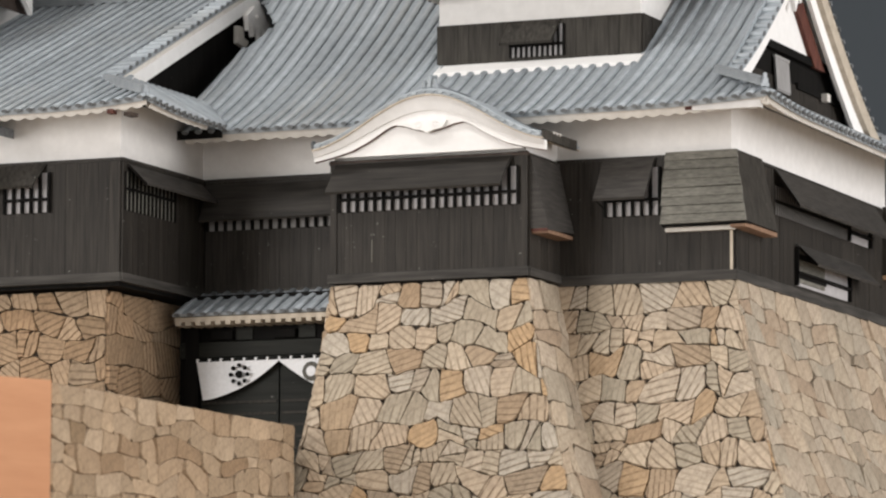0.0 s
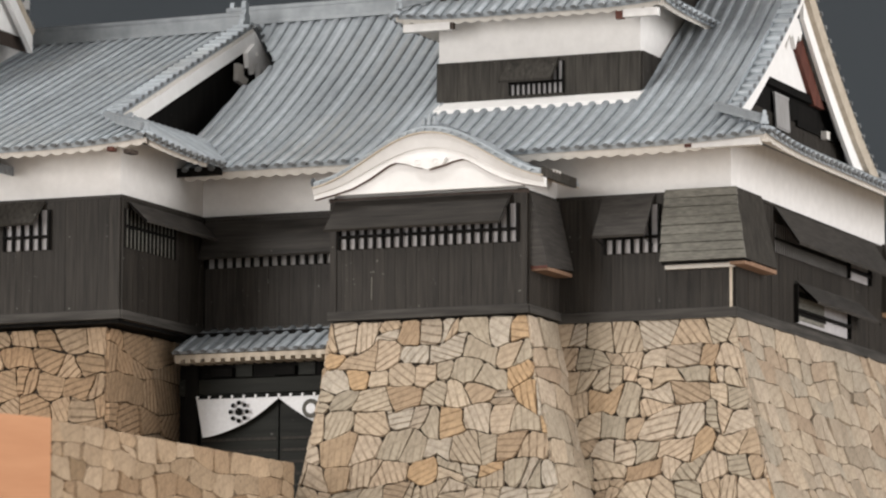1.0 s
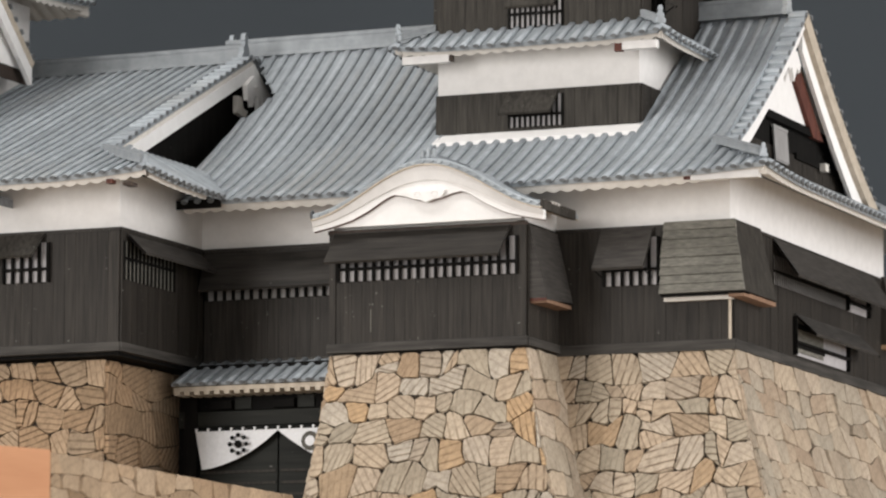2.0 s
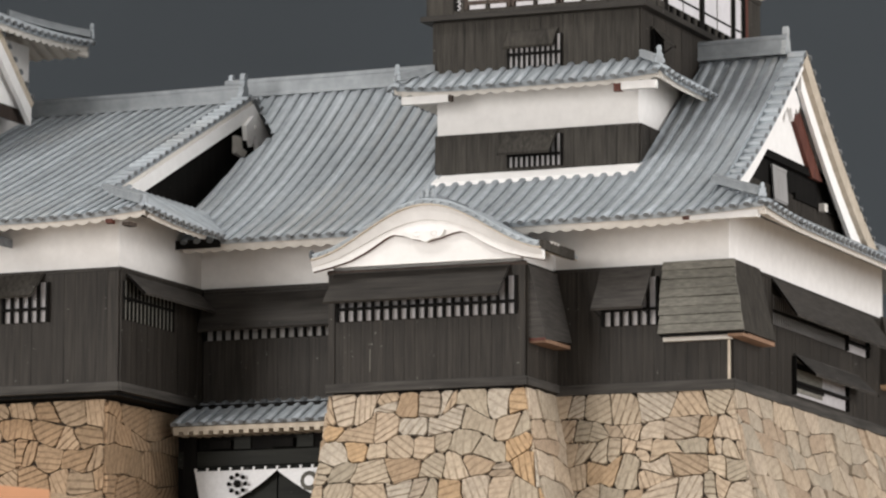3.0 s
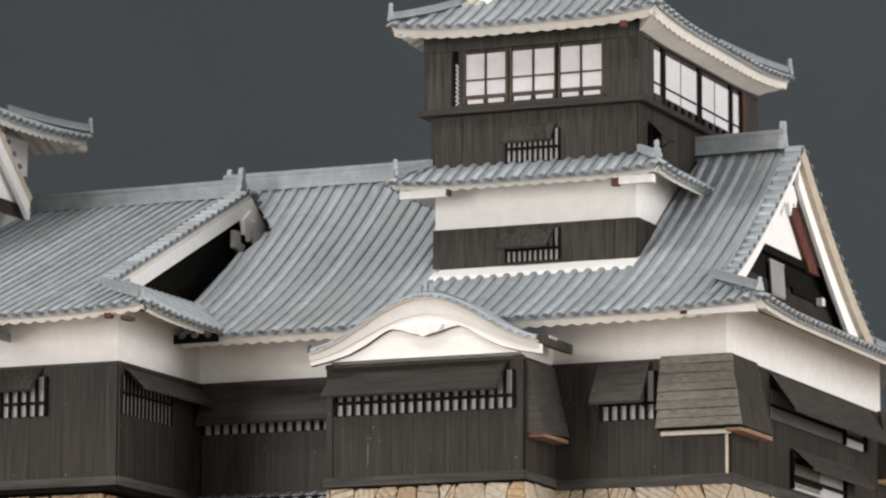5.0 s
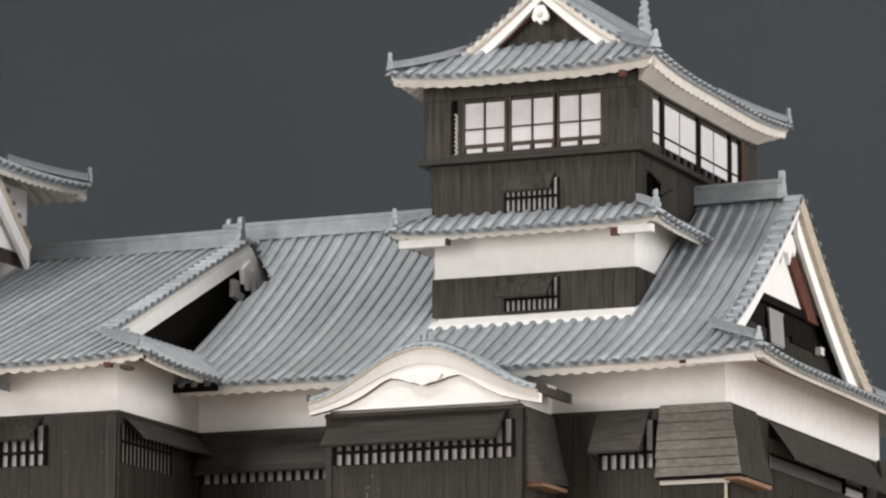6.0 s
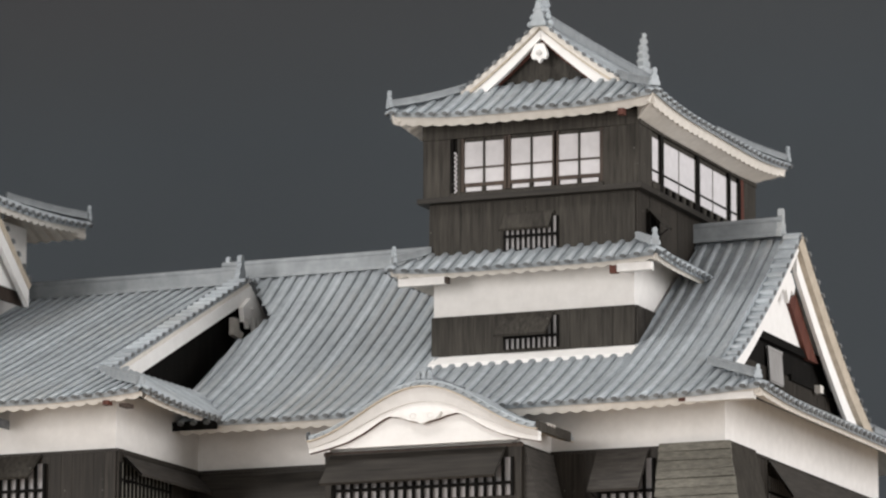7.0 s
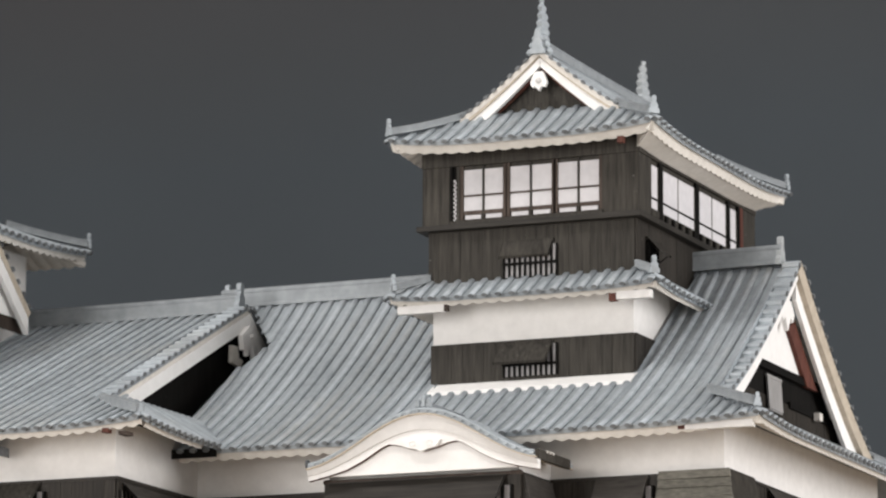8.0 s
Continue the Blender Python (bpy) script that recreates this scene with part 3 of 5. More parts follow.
def stone_face(parent, surf, w, h, sx, sy, seed, mat, proud=1.0, name="stone", left=None, right=None, uneven=0.06, gap=1.0):
    """Sets blocks on a face; surf(a, v) gives the place of a point a along and v below the top. left(v), right(v): where the face ends at v."""
    rnd = random.Random(seed + 99)
    w0 = min(0.0, left(h)) if left else 0.0
    w1 = max(w, right(h)) if right else w
    for poly in cells(w0, w1, h, sx, sy, seed):
        cy = sum(p[1] for p in poly) / len(poly)
        for edge, keep_right in ((left, True), (right, False)):
            if edge and len(poly) > 2:
                lo, hi = min(p[1] for p in poly), max(p[1] for p in poly)
                one, two = split(poly, (edge(lo), lo), (edge(hi) - edge(lo), hi - lo))
                for half in (one, two):
                    if len(half) > 2 and (sum(p[0] for p in half) / len(half) > edge(sum(p[1] for p in half) / len(half))) == keep_right:
                        poly = half
                        break
                else:
                    poly = []
        n = len(poly)
        if n < 3 or area_of(poly) < 2.5:
            continue
        ring = []
        for i in range(n):
            a, b, c = poly[i - 1], poly[i], poly[(i + 1) % n]
            cut = rnd.choice((0.2, 0.6, 1.1, 1.8, 2.6))
            la, lc = math.dist(a, b) or 1, math.dist(b, c) or 1
            for o, ln in ((a, la), (c, lc)):
                t = min(0.3, cut / ln)
                ring.append((b[0] + (o[0] - b[0]) * t, b[1] + (o[1] - b[1]) * t))
            for t in ((0.5,) if lc < 14 else (0.36, 0.66)):
                ring.append((b[0] + (c[0] - b[0]) * t, b[1] + (c[1] - b[1]) * t))
        ring = [bent(x, y, left(y) if left else w0, right(y) if right else w1, h, sx, sy, seed) for x, y in ring]
        k = len(ring)
        cx, cy = sum(p[0] for p in ring) / k, sum(p[1] for p in ring) / k
        area = area_of(ring)
        thin = []
        for i in range(k):
            a, b, c = ring[i - 1], ring[i], ring[(i + 1) % k]
            dx, dy = c[0] - a[0], c[1] - a[1]
            ln = math.hypot(dx, dy) or 1
            g = gap * rnd.choice((0.02, 0.06, 0.15, 0.34, 0.62))
            nx, ny = -dy / ln, dx / ln
            if (cx - b[0]) * nx + (cy - b[1]) * ny < 0:
                nx, ny = -nx, -ny
            thin.append((b[0] + nx * g, b[1] + ny * g))
        c0 = surf(cx, cy)
        eu, ev = (surf(cx + 1, cy) - surf(cx - 1, cy)).normalized(), (surf(cx, cy + 1) - surf(cx, cy - 1)).normalized()
        en = ev.cross(eu).normalized()
        ev = en.cross(eu) * -1
        m = Matrix((eu, -ev, en)).transposed()
        inv = m.inverted()
        tx, ty, up = rnd.uniform(-uneven, uneven), rnd.uniform(-uneven, uneven), proud * rnd.uniform(0.75, 1.25)
        base = [inv @ (surf(x, y) - c0) for x, y in thin]
        vs = [p + Vector((0, 0, -1.4)) for p in base] + [p + Vector((0, 0, up * 0.6)) for p in base]
        ins = max(0.7, 1 - 0.5 / math.sqrt(area) * 1.3)
        vs += [Vector((p.x * ins, p.y * ins, p.z + up + p.x * tx + p.y * ty)) for p in base]
        fs = [(r * k + i, r * k + (i + 1) % k, r * k + k + (i + 1) % k, r * k + k + i) for r in (0, 1) for i in range(k)] + [tuple(range(2 * k, 3 * k))]
        ob = solid(name, vs, fs, mat, None)
        ob.matrix_basis = Matrix.Translation(c0 * MM) @ m.to_4x4()
        hang(ob, parent)


def rampart_core(parent, x0, x1, y0, y1, top, low, bl, br, bf):
    """The dark body behind the blocks. bl, br, bf: how strongly the left, right and front faces stand out towards the foot."""
    rings = []
    for i in range(13):
        v = (top - low) * i / 12
        d = batter(v)
        e = 0.6
        rings.append([Vector((x0 - bl * d + e, y0 - bf * d + e, top - v)), Vector((x1 + br * d - e, y0 - bf * d + e, top - v)), Vector((x1 + br * d - e, y1, top - v)), Vector((x0 - bl * d + e, y1, top - v))])
    loft("core", rings, JOINT, parent, "dark mortar joints")


def ramparts():
    low = -300.0
    a = thing("stone_rampart", "tan and grey sawn-block rampart with battered corner", "stone wall", (-50, 100, low), "stone ramparts")
    rampart_core(a, -212, 0, 0, 275, 0, low, 0, 1, 1)
    stone_face(a, lambda u, v: Vector((-112 + u, -batter(v), -v)), 112, 220, 14.5, 12.6, 11, STONE, right=lambda v: 112 + batter(v))
    stone_face(a, lambda u, v: Vector((batter(v), u, -v)), 275, 170, 21, 11, 12, SIDE_STONE, left=lambda v: -batter(v), uneven=0.07, gap=0.7)
    b = thing("stone_rampart", "tan sawn-block rampart jutting out under the gabled bay", "stone wall", (-157, -20, low), "stone ramparts")
    rampart_core(b, -214.5, -100.6, -45, 0, 0, low, 0.17, 1, 1)
    wl = 0.17
    stone_face(b, lambda u, v: Vector((-214.5 + u, -45 - batter(v), -v)), 113.9, 220, 14.5, 12.6, 13, STONE, left=lambda v: -wl * batter(v), right=lambda v: 113.9 + batter(v))
    stone_face(b, lambda u, v: Vector((-100.6 + batter(v), -45 - batter(v) + u, -v)), 46, 190, 38, 14, 14, SIDE_STONE)
    stone_face(b, lambda u, v: Vector((-214.5 - wl * batter(v), 0 - u * (45 + batter(v)) / 45, -v)), 45, 170, 14, 12, 15, STONE)
    c = thing("stone_rampart", "brown sawn-block rampart under the side wing", "stone wall", (-400, -20, low), "stone ramparts")
    rampart_core(c, -520, -327, -91, 0, -2, low, 0, 0.05, 0.02)
    stone_face(c, lambda u, v: Vector((-427 + u, -91 - 0.02 * batter(v), -2 - v)), 100, 190, 15.5, 13, 16, WARM_STONE)
    stone_face(c, lambda u, v: Vector((-327 + 0.05 * batter(v), -91 + u, -2 - v)), 91, 190, 30, 13, 17, WARM_STONE)
    d = thing("parapet_wall", "low tan block wall with a bare orange wooden end", "stone wall", (-228, -230, low))
    box("core", WORLD, (-250, -217.5), (-360, -86), (low, -79), EARTH, d)
    stone_face(d, lambda u, v: Vector((-217, -360 + u, -78.5 - v)), 273, 120, 21, 9.6, 18, WALL_STONE, proud=0.7, uneven=0.10, gap=0.4)
    pts = [(-217, -360), (-236, -405), (-275, -405), (-275, -360)]
    solid("wooden_end", [(x, y, z) for z in (low, -77.5) for x, y in pts], BOX_F, ORANGE, d, "bare orange plywood end")


ramparts()

# ---- the main hall ----
FRONT = Face((0, 0, 0), (1, 0, 0), (0, -1, 0))
RIGHT = Face((0, 0, 0), (0, 1, 0), (1, 0, 0))
BAYF = Face((0, -45, 0), (1, 0, 0), (0, -1, 0))
BAYR = Face((-100.6, 0, 0), (0, 1, 0), (1, 0, 0))
WINGF = Face((0, -100, 0), (1, 0, 0), (0, -1, 0))
WINGR = Face((-314.5, 0, 0), (0, 1, 0), (1, 0, 0))
TB = 68.0


def rise(s):
    return 0.45 * s + 0.00133 * s * s


def main_hall():
    h = thing("main_hall", "model castle hall with black boarded walls under white plaster", "castle hall", (-150, 130, 0))
    box("boarded_wall", WORLD, (-330, -1.3), (1.3, 275), (0, TB), PIT, h)
    box("plaster_wall", WORLD, (-330, -2.2), (2.2, 274), (TB - 0.5, 100), PLASTER, h, "white plastered upper wall", bevel=0.5)
    planks(FRONT, -100.6, 0, 3.5, TB, h)
    planks(FRONT, -312, -214.5, 3.5, TB, h)
    planks(RIGHT, 0, 275, 3.5, TB, h)
    for face, u0, u1 in ((FRONT, -101, 1.6), (FRONT, -312, -214.5), (RIGHT, -1.6, 275)):
        box("foot_rail", face, (u0, u1), (-1, 2.2), (-0.5, 5.2), RAIL, h, bevel=0.3)
        box("top_rail", face, (u0, u1), (-1, 1.8), (TB - 1.4, TB + 0.3), TRIM, h)
    # front right: window beside the corner hood
    lattice(FRONT, -72.5, -41.5, 36.3, 62, h, 6)
    shutter(FRONT, -74, -44.5, 66.5, 44, 9, h, WORN_LIT, shift=-2.5)
    # recess: long barred window under a long shutter
    # dimmer backing: the recess's shade is put into its grey
    lattice(FRONT, -310, -216, 39.2, 58, h, 17, rail=0.62, back=LATTICE_DIM)
    shutter(FRONT, -311, -216, 64, 43.0, 10, h, TRIM, prop=False)
    # right side: two long windows
    lattice(RIGHT, 62, 188, 42, 58, h, 34, rail=0.45, bar=1.7, depth=0.5, back=LATTICE_DIM, bars=WORN_LIT)
    lattice(RIGHT, 190, 229, 42, 58, h, 1)
    shutter(RIGHT, 61, 240, 65.5, 45.5, 14, h, WORN_LIT, prop=False)
    w = lattice(RIGHT, 96, 190, 7, 28, h, 1)
    box("slid_panel", RIGHT, (97, 147), (1.5, 1.9), (8.6, 28), GREY_WOOD, w, "weathered grey sliding panel")
    for z in (23.0, 12.6):
        box("rail", RIGHT, (97, 148), (1.5, 2.6), (z - 1.5, z + 1.5), PIT, w)
    shutter(RIGHT, 98, 212, 28.5, 17, 12, h, WORN_LIT, prop=False)
    loft("side_hood", [[Vector(p) for p in r] for r in (((1, 258, 69.5), (2.5, 258, 69.5), (2.5, 276, 69.5), (1, 276, 69.5)), ((1, 256, 29.6), (11, 256, 29.6), (11, 276, 29.6), (1, 276, 29.6)))], GREY_DARK, h, "weathered grey side hood")
    box("hood_sill", RIGHT, (257, 275), (0.5, 10.2), (26.8, 29.2), BARE, h)
    # corner hood
    hood = loft("corner_hood", [[Vector(p) for p in r] for r in (((-37.5, 0, 69.5), (-37.5, -1.5, 69.5), (1.5, -1.5, 69.5), (1.5, 41, 69.5), (-1, 41, 69.5), (-1, 0, 69.5)), ((-38.5, 0, 29.6), (-38.5, -10, 29.6), (10, -10, 29.6), (10, 43, 29.6), (-1, 43, 29.6), (-1, 0, 29.6)))], GREY_DARK, h, "weathered grey corner hood that drops stones")
    f = Face((0, 0, 0), (1, 0, 0), (0, -1, 0))
    n = 8
    rnd = random.Random(5)
    for i in range(n):
        a, b = 29.6 + 39.9 * i / n + rnd.uniform(-0.3, 0.3), 29.6 + 39.9 * (i + 1) / n
        oa, ob_ = 10 - 8.5 * (a - 29.6) / 39.9, 10 - 8.5 * (b - 29.6) / 39.9
        e, g, dl, dr = rnd.uniform(-0.25, 0.35), rnd.uniform(-0.25, 0.35), rnd.uniform(-0.5, 0.3), rnd.uniform(-0.5, 0.2)
        vs = [f.at(-38.6 + dl, oa - 0.4, a), f.at(oa + 0.3 + dr, oa - 0.4, a + g), f.at(oa + 0.3 + dr, oa + 1.15 + g, a + g), f.at(-38.6 + dl, oa + 1.15 + e, a), f.at(-38.4 + dl, ob_ - 0.4, b), f.at(ob_ + 0.3 + dr, ob_ - 0.4, b), f.at(ob_ + 0.3 + dr, ob_ + 0.55 + g, b), f.at(-38.4 + dl, ob_ + 0.55 + e, b)]
        solid("hood_board", vs, BOX_F, GREY_WOOD, hood)
    box("hood_sill", FRONT, (-37.5, 1), (1.4, 5.0), (26.2, 28.6), SOFFIT, hood, "pale bare wooden hood sill")
    box("hood_floor", FRONT, (-37.8, 9.2), (0.5, 9.4), (28.4, 29.4), PIT, hood)
    box("hood_side_sill", RIGHT, (-9, 43), (0.5, 9.2), (26.8, 29.0), SILL, hood)
    box("corner_post", FRONT, (-1.9, -0.6), (0.9, 2.2), (5.0, 26.4), SOFFIT_TAN, h, "pale corner post with worn edge")
    # roof
    fs = Slope((0, -30, 91.2), (1, 0, 0), (0, 1, 0), rise, lambda x: 3.6 * max(0.0, 1 - max(30 - x, 0) / 80) ** 2)

    def front(x):
        if x < -315.5:
            return 22.0, float(np.interp(x, (-330, -327, -324.5, -318), (88.0, 104.0, 116.0, 126.0)))
        if -188 < x < -67:
            return 0.0, 64.5
        return 0.0, 167.0 if x < -11 else min(30 - x, 41.0)

    tiled(fs, (-330.3, 31.6, front), h, pitch=8.04, label="blue-grey tiled front slope, concave", tall=0.8, slim=1.05)
    tiled(fs, (-346.4, -314.3, lambda x: (float(np.interp(x, (-346, -333, -316), (162.0, 149.0, 129.0))), 167.0)), h, pitch=8.04, label="blue-grey tiles behind the wing's gable", tall=0.8, slim=1.05)
    # dark strip in place of the shaded gap between the two eaves
    box("eave_end_board", FRONT, (-317, -288), (30.2, 31.2), (87.0, 92.0), PIT, h, "black strip for the shaded gap at the eave's end")
    a = fs.at(0, 64.0)
    loft("mortar_fillet", [[Vector((x, a.y - 2.4, a.z - 2.5)), Vector((x, a.y - 2.4, a.z + 0.6)), Vector((x, 43.0, 132.4)), Vector((x, 44.6, 132.2)), Vector((x, 44.6, a.z - 1.5))] for x in (-188.2, -66.8)], WHITE, h, "white mortar fillet between tiles and tower")
    soffit(fs, -313, 28, 33, h, thick=4.8, hi=30)
    rs = Slope((30, 0, 91.2), (0, 1, 0), (-1, 0, 0), rise, lambda y: 3.6 * max(0.0, 1 - max(min(y + 30, 305 - y), 0) / 80) ** 2)
    tiled(rs, (-30, 305, lambda y: (0.0, max(0.0, min(38, y + 30, 305 - y)))), h)
    soffit(rs, -28, 303, 33, h, lo=-30, hi=305, wave_high=0.6)
    bs = Slope((0, 305, 91.2), (1, 0, 0), (0, -1, 0), rise, lambda x: 0.0)
    tiled(bs, (-362, 30, lambda x: (0.0, 167.6 if x < -11 else max(0.0, min(30 - x, 45.5)))), h, pitch=15.7, ends=False)
    # gable
    for sl in (fs, bs):
        vs_ = Slope(sl.o, sl.u, sl.v, lambda s: rise(s) + 0.034 * max(0.0, s - 70))
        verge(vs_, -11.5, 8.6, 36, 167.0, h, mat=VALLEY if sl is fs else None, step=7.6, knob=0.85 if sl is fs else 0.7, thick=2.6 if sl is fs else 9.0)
        bargeboard(vs_, -8.5 if sl is bs else -6.4, 2.4, 36, 167.3, 2.6 if sl is fs else 10.5, 8.5 if sl is fs else 12.5, h, taper=0.45 if sl is fs else 0.0)
    gw = Face((-15, 137.5, 0), (0, 1, 0), (1, 0, 0))
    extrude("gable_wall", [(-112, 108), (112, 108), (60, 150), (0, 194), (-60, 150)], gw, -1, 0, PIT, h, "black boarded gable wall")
    extrude("gable_plaster", [(-62, 143.5), (64, 146.5), (0, 194)], gw, 0.2, 1.6, WHITE, h, "white plaster in the gable's top")
    box("gable_beam", gw, (-66, 66), (0.2, 3.4), (140, 144.5), PIT, h)
    box("gable_beam", gw, (8, 96), (0.2, 2.4), (124, 127.5), PIT, h)
    shutter(gw, -32, -8, 136.5, 117.5, 1.2, h, LATTICE_DIM, prop=False, label="pale grey gable shutter")
    box("beam_end", gw, (49, 55), (2.6, 6.0), (122.5, 127), SOFFIT, h, "pale worn beam end")
    planks(gw, -96, 96, 108, 126, h, 7.5, BLACK, out=0.9)
    pend = Face((-6, 137.5, 0), (0, 1, 0), (1, 0, 0))
    extrude("gable_pendant", [(-16, 183), (-4, 183), (2, 176), (-1, 171), (-5, 173.5), (-10, 165), (-14, 172.5), (-18, 170), (-21, 175)], pend, -4.2, -1.6, WHITE, h, "white carved gable pendant")
    extrude("barge_underside", [(0, 169), (12, 174), (51, 139.5), (33, 139.5)], gw, 1.7, 4.2, RED, h, "bare red-brown board under the bargeboard")
    box("ridge_base", WORLD, (-364, -348), (131, 144), (180, 204), TILE, h)
    ridge((-366, 137.5, 202.6), (-14, 137.5, 205.4), 11.4, 8.0, h, 0.6)
    finial((-15, 137.5, 205), (1, 0, 0), 10.4, h)
    finial((-363, 137.5, 203), (-1, 0, 0), 9.0, h)
    # hip ridges at the corner
    ridge((-14, 14, 113.6), (26, -26, 98.6), 4.6, 5.6, h, 0.0, "hip_ridge")
    finial((26.5, -26.5, 98.0), (1, -1, 0), 4.6, h)
    ridge((-16, 259, 116.5), (28, 303, 96.0), 4.6, 4.6, h, 1.0, "hip_ridge")
    box("eave_beam", FRONT, (-14, 24), (23, 27.5), (87.2, 91), PLASTER, h, "white corner beam under the eave")
    box("beam_end", FRONT, (-18, -14), (24, 27.2), (87.8, 89.8), RED, h)


main_hall()


# ---- the gabled bay with its curved gable ----
def bay():
    b = thing("gabled_bay", "black boarded bay under a white curved gable", "castle bay", (-157, -22, 0))
    box("boarded_wall", WORLD, (-213.2, -102), (-43.7, 4), (0, TB), PIT, b)
    box("plaster_wall", WORLD, (-213.5, -102), (-43.7, 4), (TB - 1, 80), PLASTER, b)
    planks(BAYF, -214.5, -100.6, 3.5, TB - 1.5, b)
    planks(BAYR, -45, 0, 3.5, TB - 1.5, b)
    box("foot_rail", BAYF, (-216, -99), (-1, 2.8), (1.0, 6.0), RAIL, b, bevel=0.3)
    box("foot_rail", BAYR, (-46.5, 0), (-1, 2.6), (1.0, 5.6), RAIL, b, bevel=0.3)
    box("corner_post", BAYF, (-105.2, -100), (0.8, 2.0), (5, TB), BLACK, b)
    box("corner_post", BAYF, (-214.8, -211), (0.8, 2.0), (5, TB), BLACK, b)
    box("top_rail", BAYF, (-215.5, -99.5), (0, 2.2), (TB - 2.4, TB - 0.4), BROWN, b, "dark brown rail under the gable")
    lattice(BAYF, -209, -105, 39.8, 60, b, 20, rail=0.32)
    shutter(BAYF, -211, -109, 65, 48.4, 10.5, b, TRIM, shift=-2.5, prop=False)
    box("paint_scratch", BAYF, (-190.5, -190.0), (1.0, 1.40), (12, 24), GREY_WOOD, b, "pale scratch in the black paint")
    # side hood of the bay
    hd = loft("side_hood", [[Vector(p) for p in r] for r in (((-101, -44, 66), (-99.2, -44, 66), (-99.2, -3, 66), (-101, -3, 66)), ((-101, -44, 27), (-89.5, -42, 25.5), (-89.5, -5, 27.5), (-101, -3, 27)))], WORN_LIT, b, "black side hood with bare wooden underside")
    box("hood_sill", BAYR, (-42, -6), (0.5, 10.5), (24.0, 26.0), SILL, hd, "bare brown hood sill")
    box("hood_sill", BAYR, (-43.0, -41.6), (0.3, 10.4), (25.0, 26.4), RED, hd)
    # curved gable
    xc, w, zt, zp, yf = -153.0, 67.0, 72.0, 99.0, -58.0

    def swell(x):
        return 0.5 + 0.5 * math.cos(math.pi * min(abs(x - xc) / 72.0, 1.0))

    def bell(x):
        return zt + (zp - zt) * swell(x)

    def band(x):
        return bell(x) - 3.2 - 4.8 * swell(x)

    def lower(x):
        return float(np.interp(abs(x - xc), (0, 8, 14, 20, 24, 35, 45, 55, 67), (79.6, 81.2, 83.2, 84.2, 82.6, 76.0, 71.4, 68.8, 66.4)))

    k = 48
    xs = [xc - w + 2 * w * i / k for i in range(k + 1)]
    path = [[Vector((x, yf + 1.6, lower(x))), Vector((x, yf + 1.6, bell(x) - 0.2)), Vector((x, yf + 4.4, bell(x) - 0.2)), Vector((x, yf + 4.4, lower(x)))] for x in xs]
    cb = ribbon("curved_bargeboard", path, WHITE, b, "white curved bargeboard with stepped moulding")
    path = [[Vector((x, yf + 0.4, band(x))), Vector((x, yf - 0.9, bell(x) - 0.2)), Vector((x, yf + 1.7, bell(x) - 0.2)), Vector((x, yf + 1.7, band(x)))] for x in xs]
    ribbon("moulding", path, PLASTER, cb, "off-white upper moulding of the curved gable")
    path = [[Vector((x, yf + 2.2, lower(x) - 0.3)), Vector((x, yf + 2.2, lower(x) + 0.2)), Vector((x, yf + 4.6, lower(x) + 0.2)), Vector((x, yf + 4.6, lower(x) - 0.3))] for x in xs]
    ribbon("edge_strip", path, RED, cb, "thin red-brown edge under the curved board")
    path = [[Vector((x, yf - 2.4, bell(x) - 0.2)), Vector((x, yf - 2.4, bell(x) + 0.5)), Vector((x, -6, bell(x) + 0.5)), Vector((x, -6, bell(x) - 0.2))] for x in xs]
    ribbon("roof_board", path, SOFFIT_TAN, b, "bare tan board edge under the tiles")
    path = [[Vector((x, yf - 0.6, bell(x) + 0.5)), Vector((x, yf + 0.4, bell(x) + 2.4)), Vector((x, -6, bell(x) + 2.4)), Vector((x, -6, bell(x) + 0.5))] for x in xs]
    tr = ribbon("tiled_roof", path, TILE, b, "grey tiled curved roof")
    for yy in [yf + 2 + 7.6 * i for i in range(7)]:
        rings = [[Vector((x, yy + a, bell(x) + 2.4 + c * 0.8)) for a, c in RIB] for x in xs]
        loft("roof_tile", rings, TILE, tr, smooth=True)
        for x in (xs[0] - 0.3,):
            sg = -1
            c = [Vector((x, yy + 2.6 * math.cos(t * math.pi / 4), bell(x) + 3.4 + 2.6 * math.sin(t * math.pi / 4))) for t in range(8)]
            loft("end_tile", [c, [p + Vector((sg * 1.0, 0, 0)) for p in c]], TILE_DARK, tr)
    box("side_fascia", WORLD, (xs[-1] - 1.0, xs[-1] + 0.8), (yf - 1, -12), (bell(xs[-1]) - 0.6, bell(xs[-1]) + 4.6), GREY_DARK, tr, "dark board along the curved roof's side eave")
    for yy in (-46.0, -41.5, -37.0):
        box("edge_chip", WORLD, (xs[-1] - 0.6, xs[-1] + 1.2), (yy - 0.8, yy + 0.8), (bell(xs[-1]) + 3.6, bell(xs[-1]) + 5.0), SOFFIT, tr, "pale chip of bare tile edge")
    for i in range(26):
        x = xs[0] + 3 + (2 * w - 6) * i / 25
        z = bell(x) + 3.0
        loft("edge_tile", [[Vector((x + 1.5 * math.cos(t * math.pi / 3), yy2, z - 0.9 + 0.9 * math.sin(t * math.pi / 3))) for t in range(6)] for yy2 in (yf - 0.9, yf + 3)], TILE, tr)
    # plaster field, the swelling inner boards and the pendant
    pts = [(-209, TB + 0.4), (-100, TB + 0.4)] + [(x, min(bell(x) - 4.0, 92.0)) for x in reversed(xs) if -206 < x < -100]
    extrude("gable_field", pts, BAYF, 7.0, 8.7, WHITE, b, "white plaster gable field")
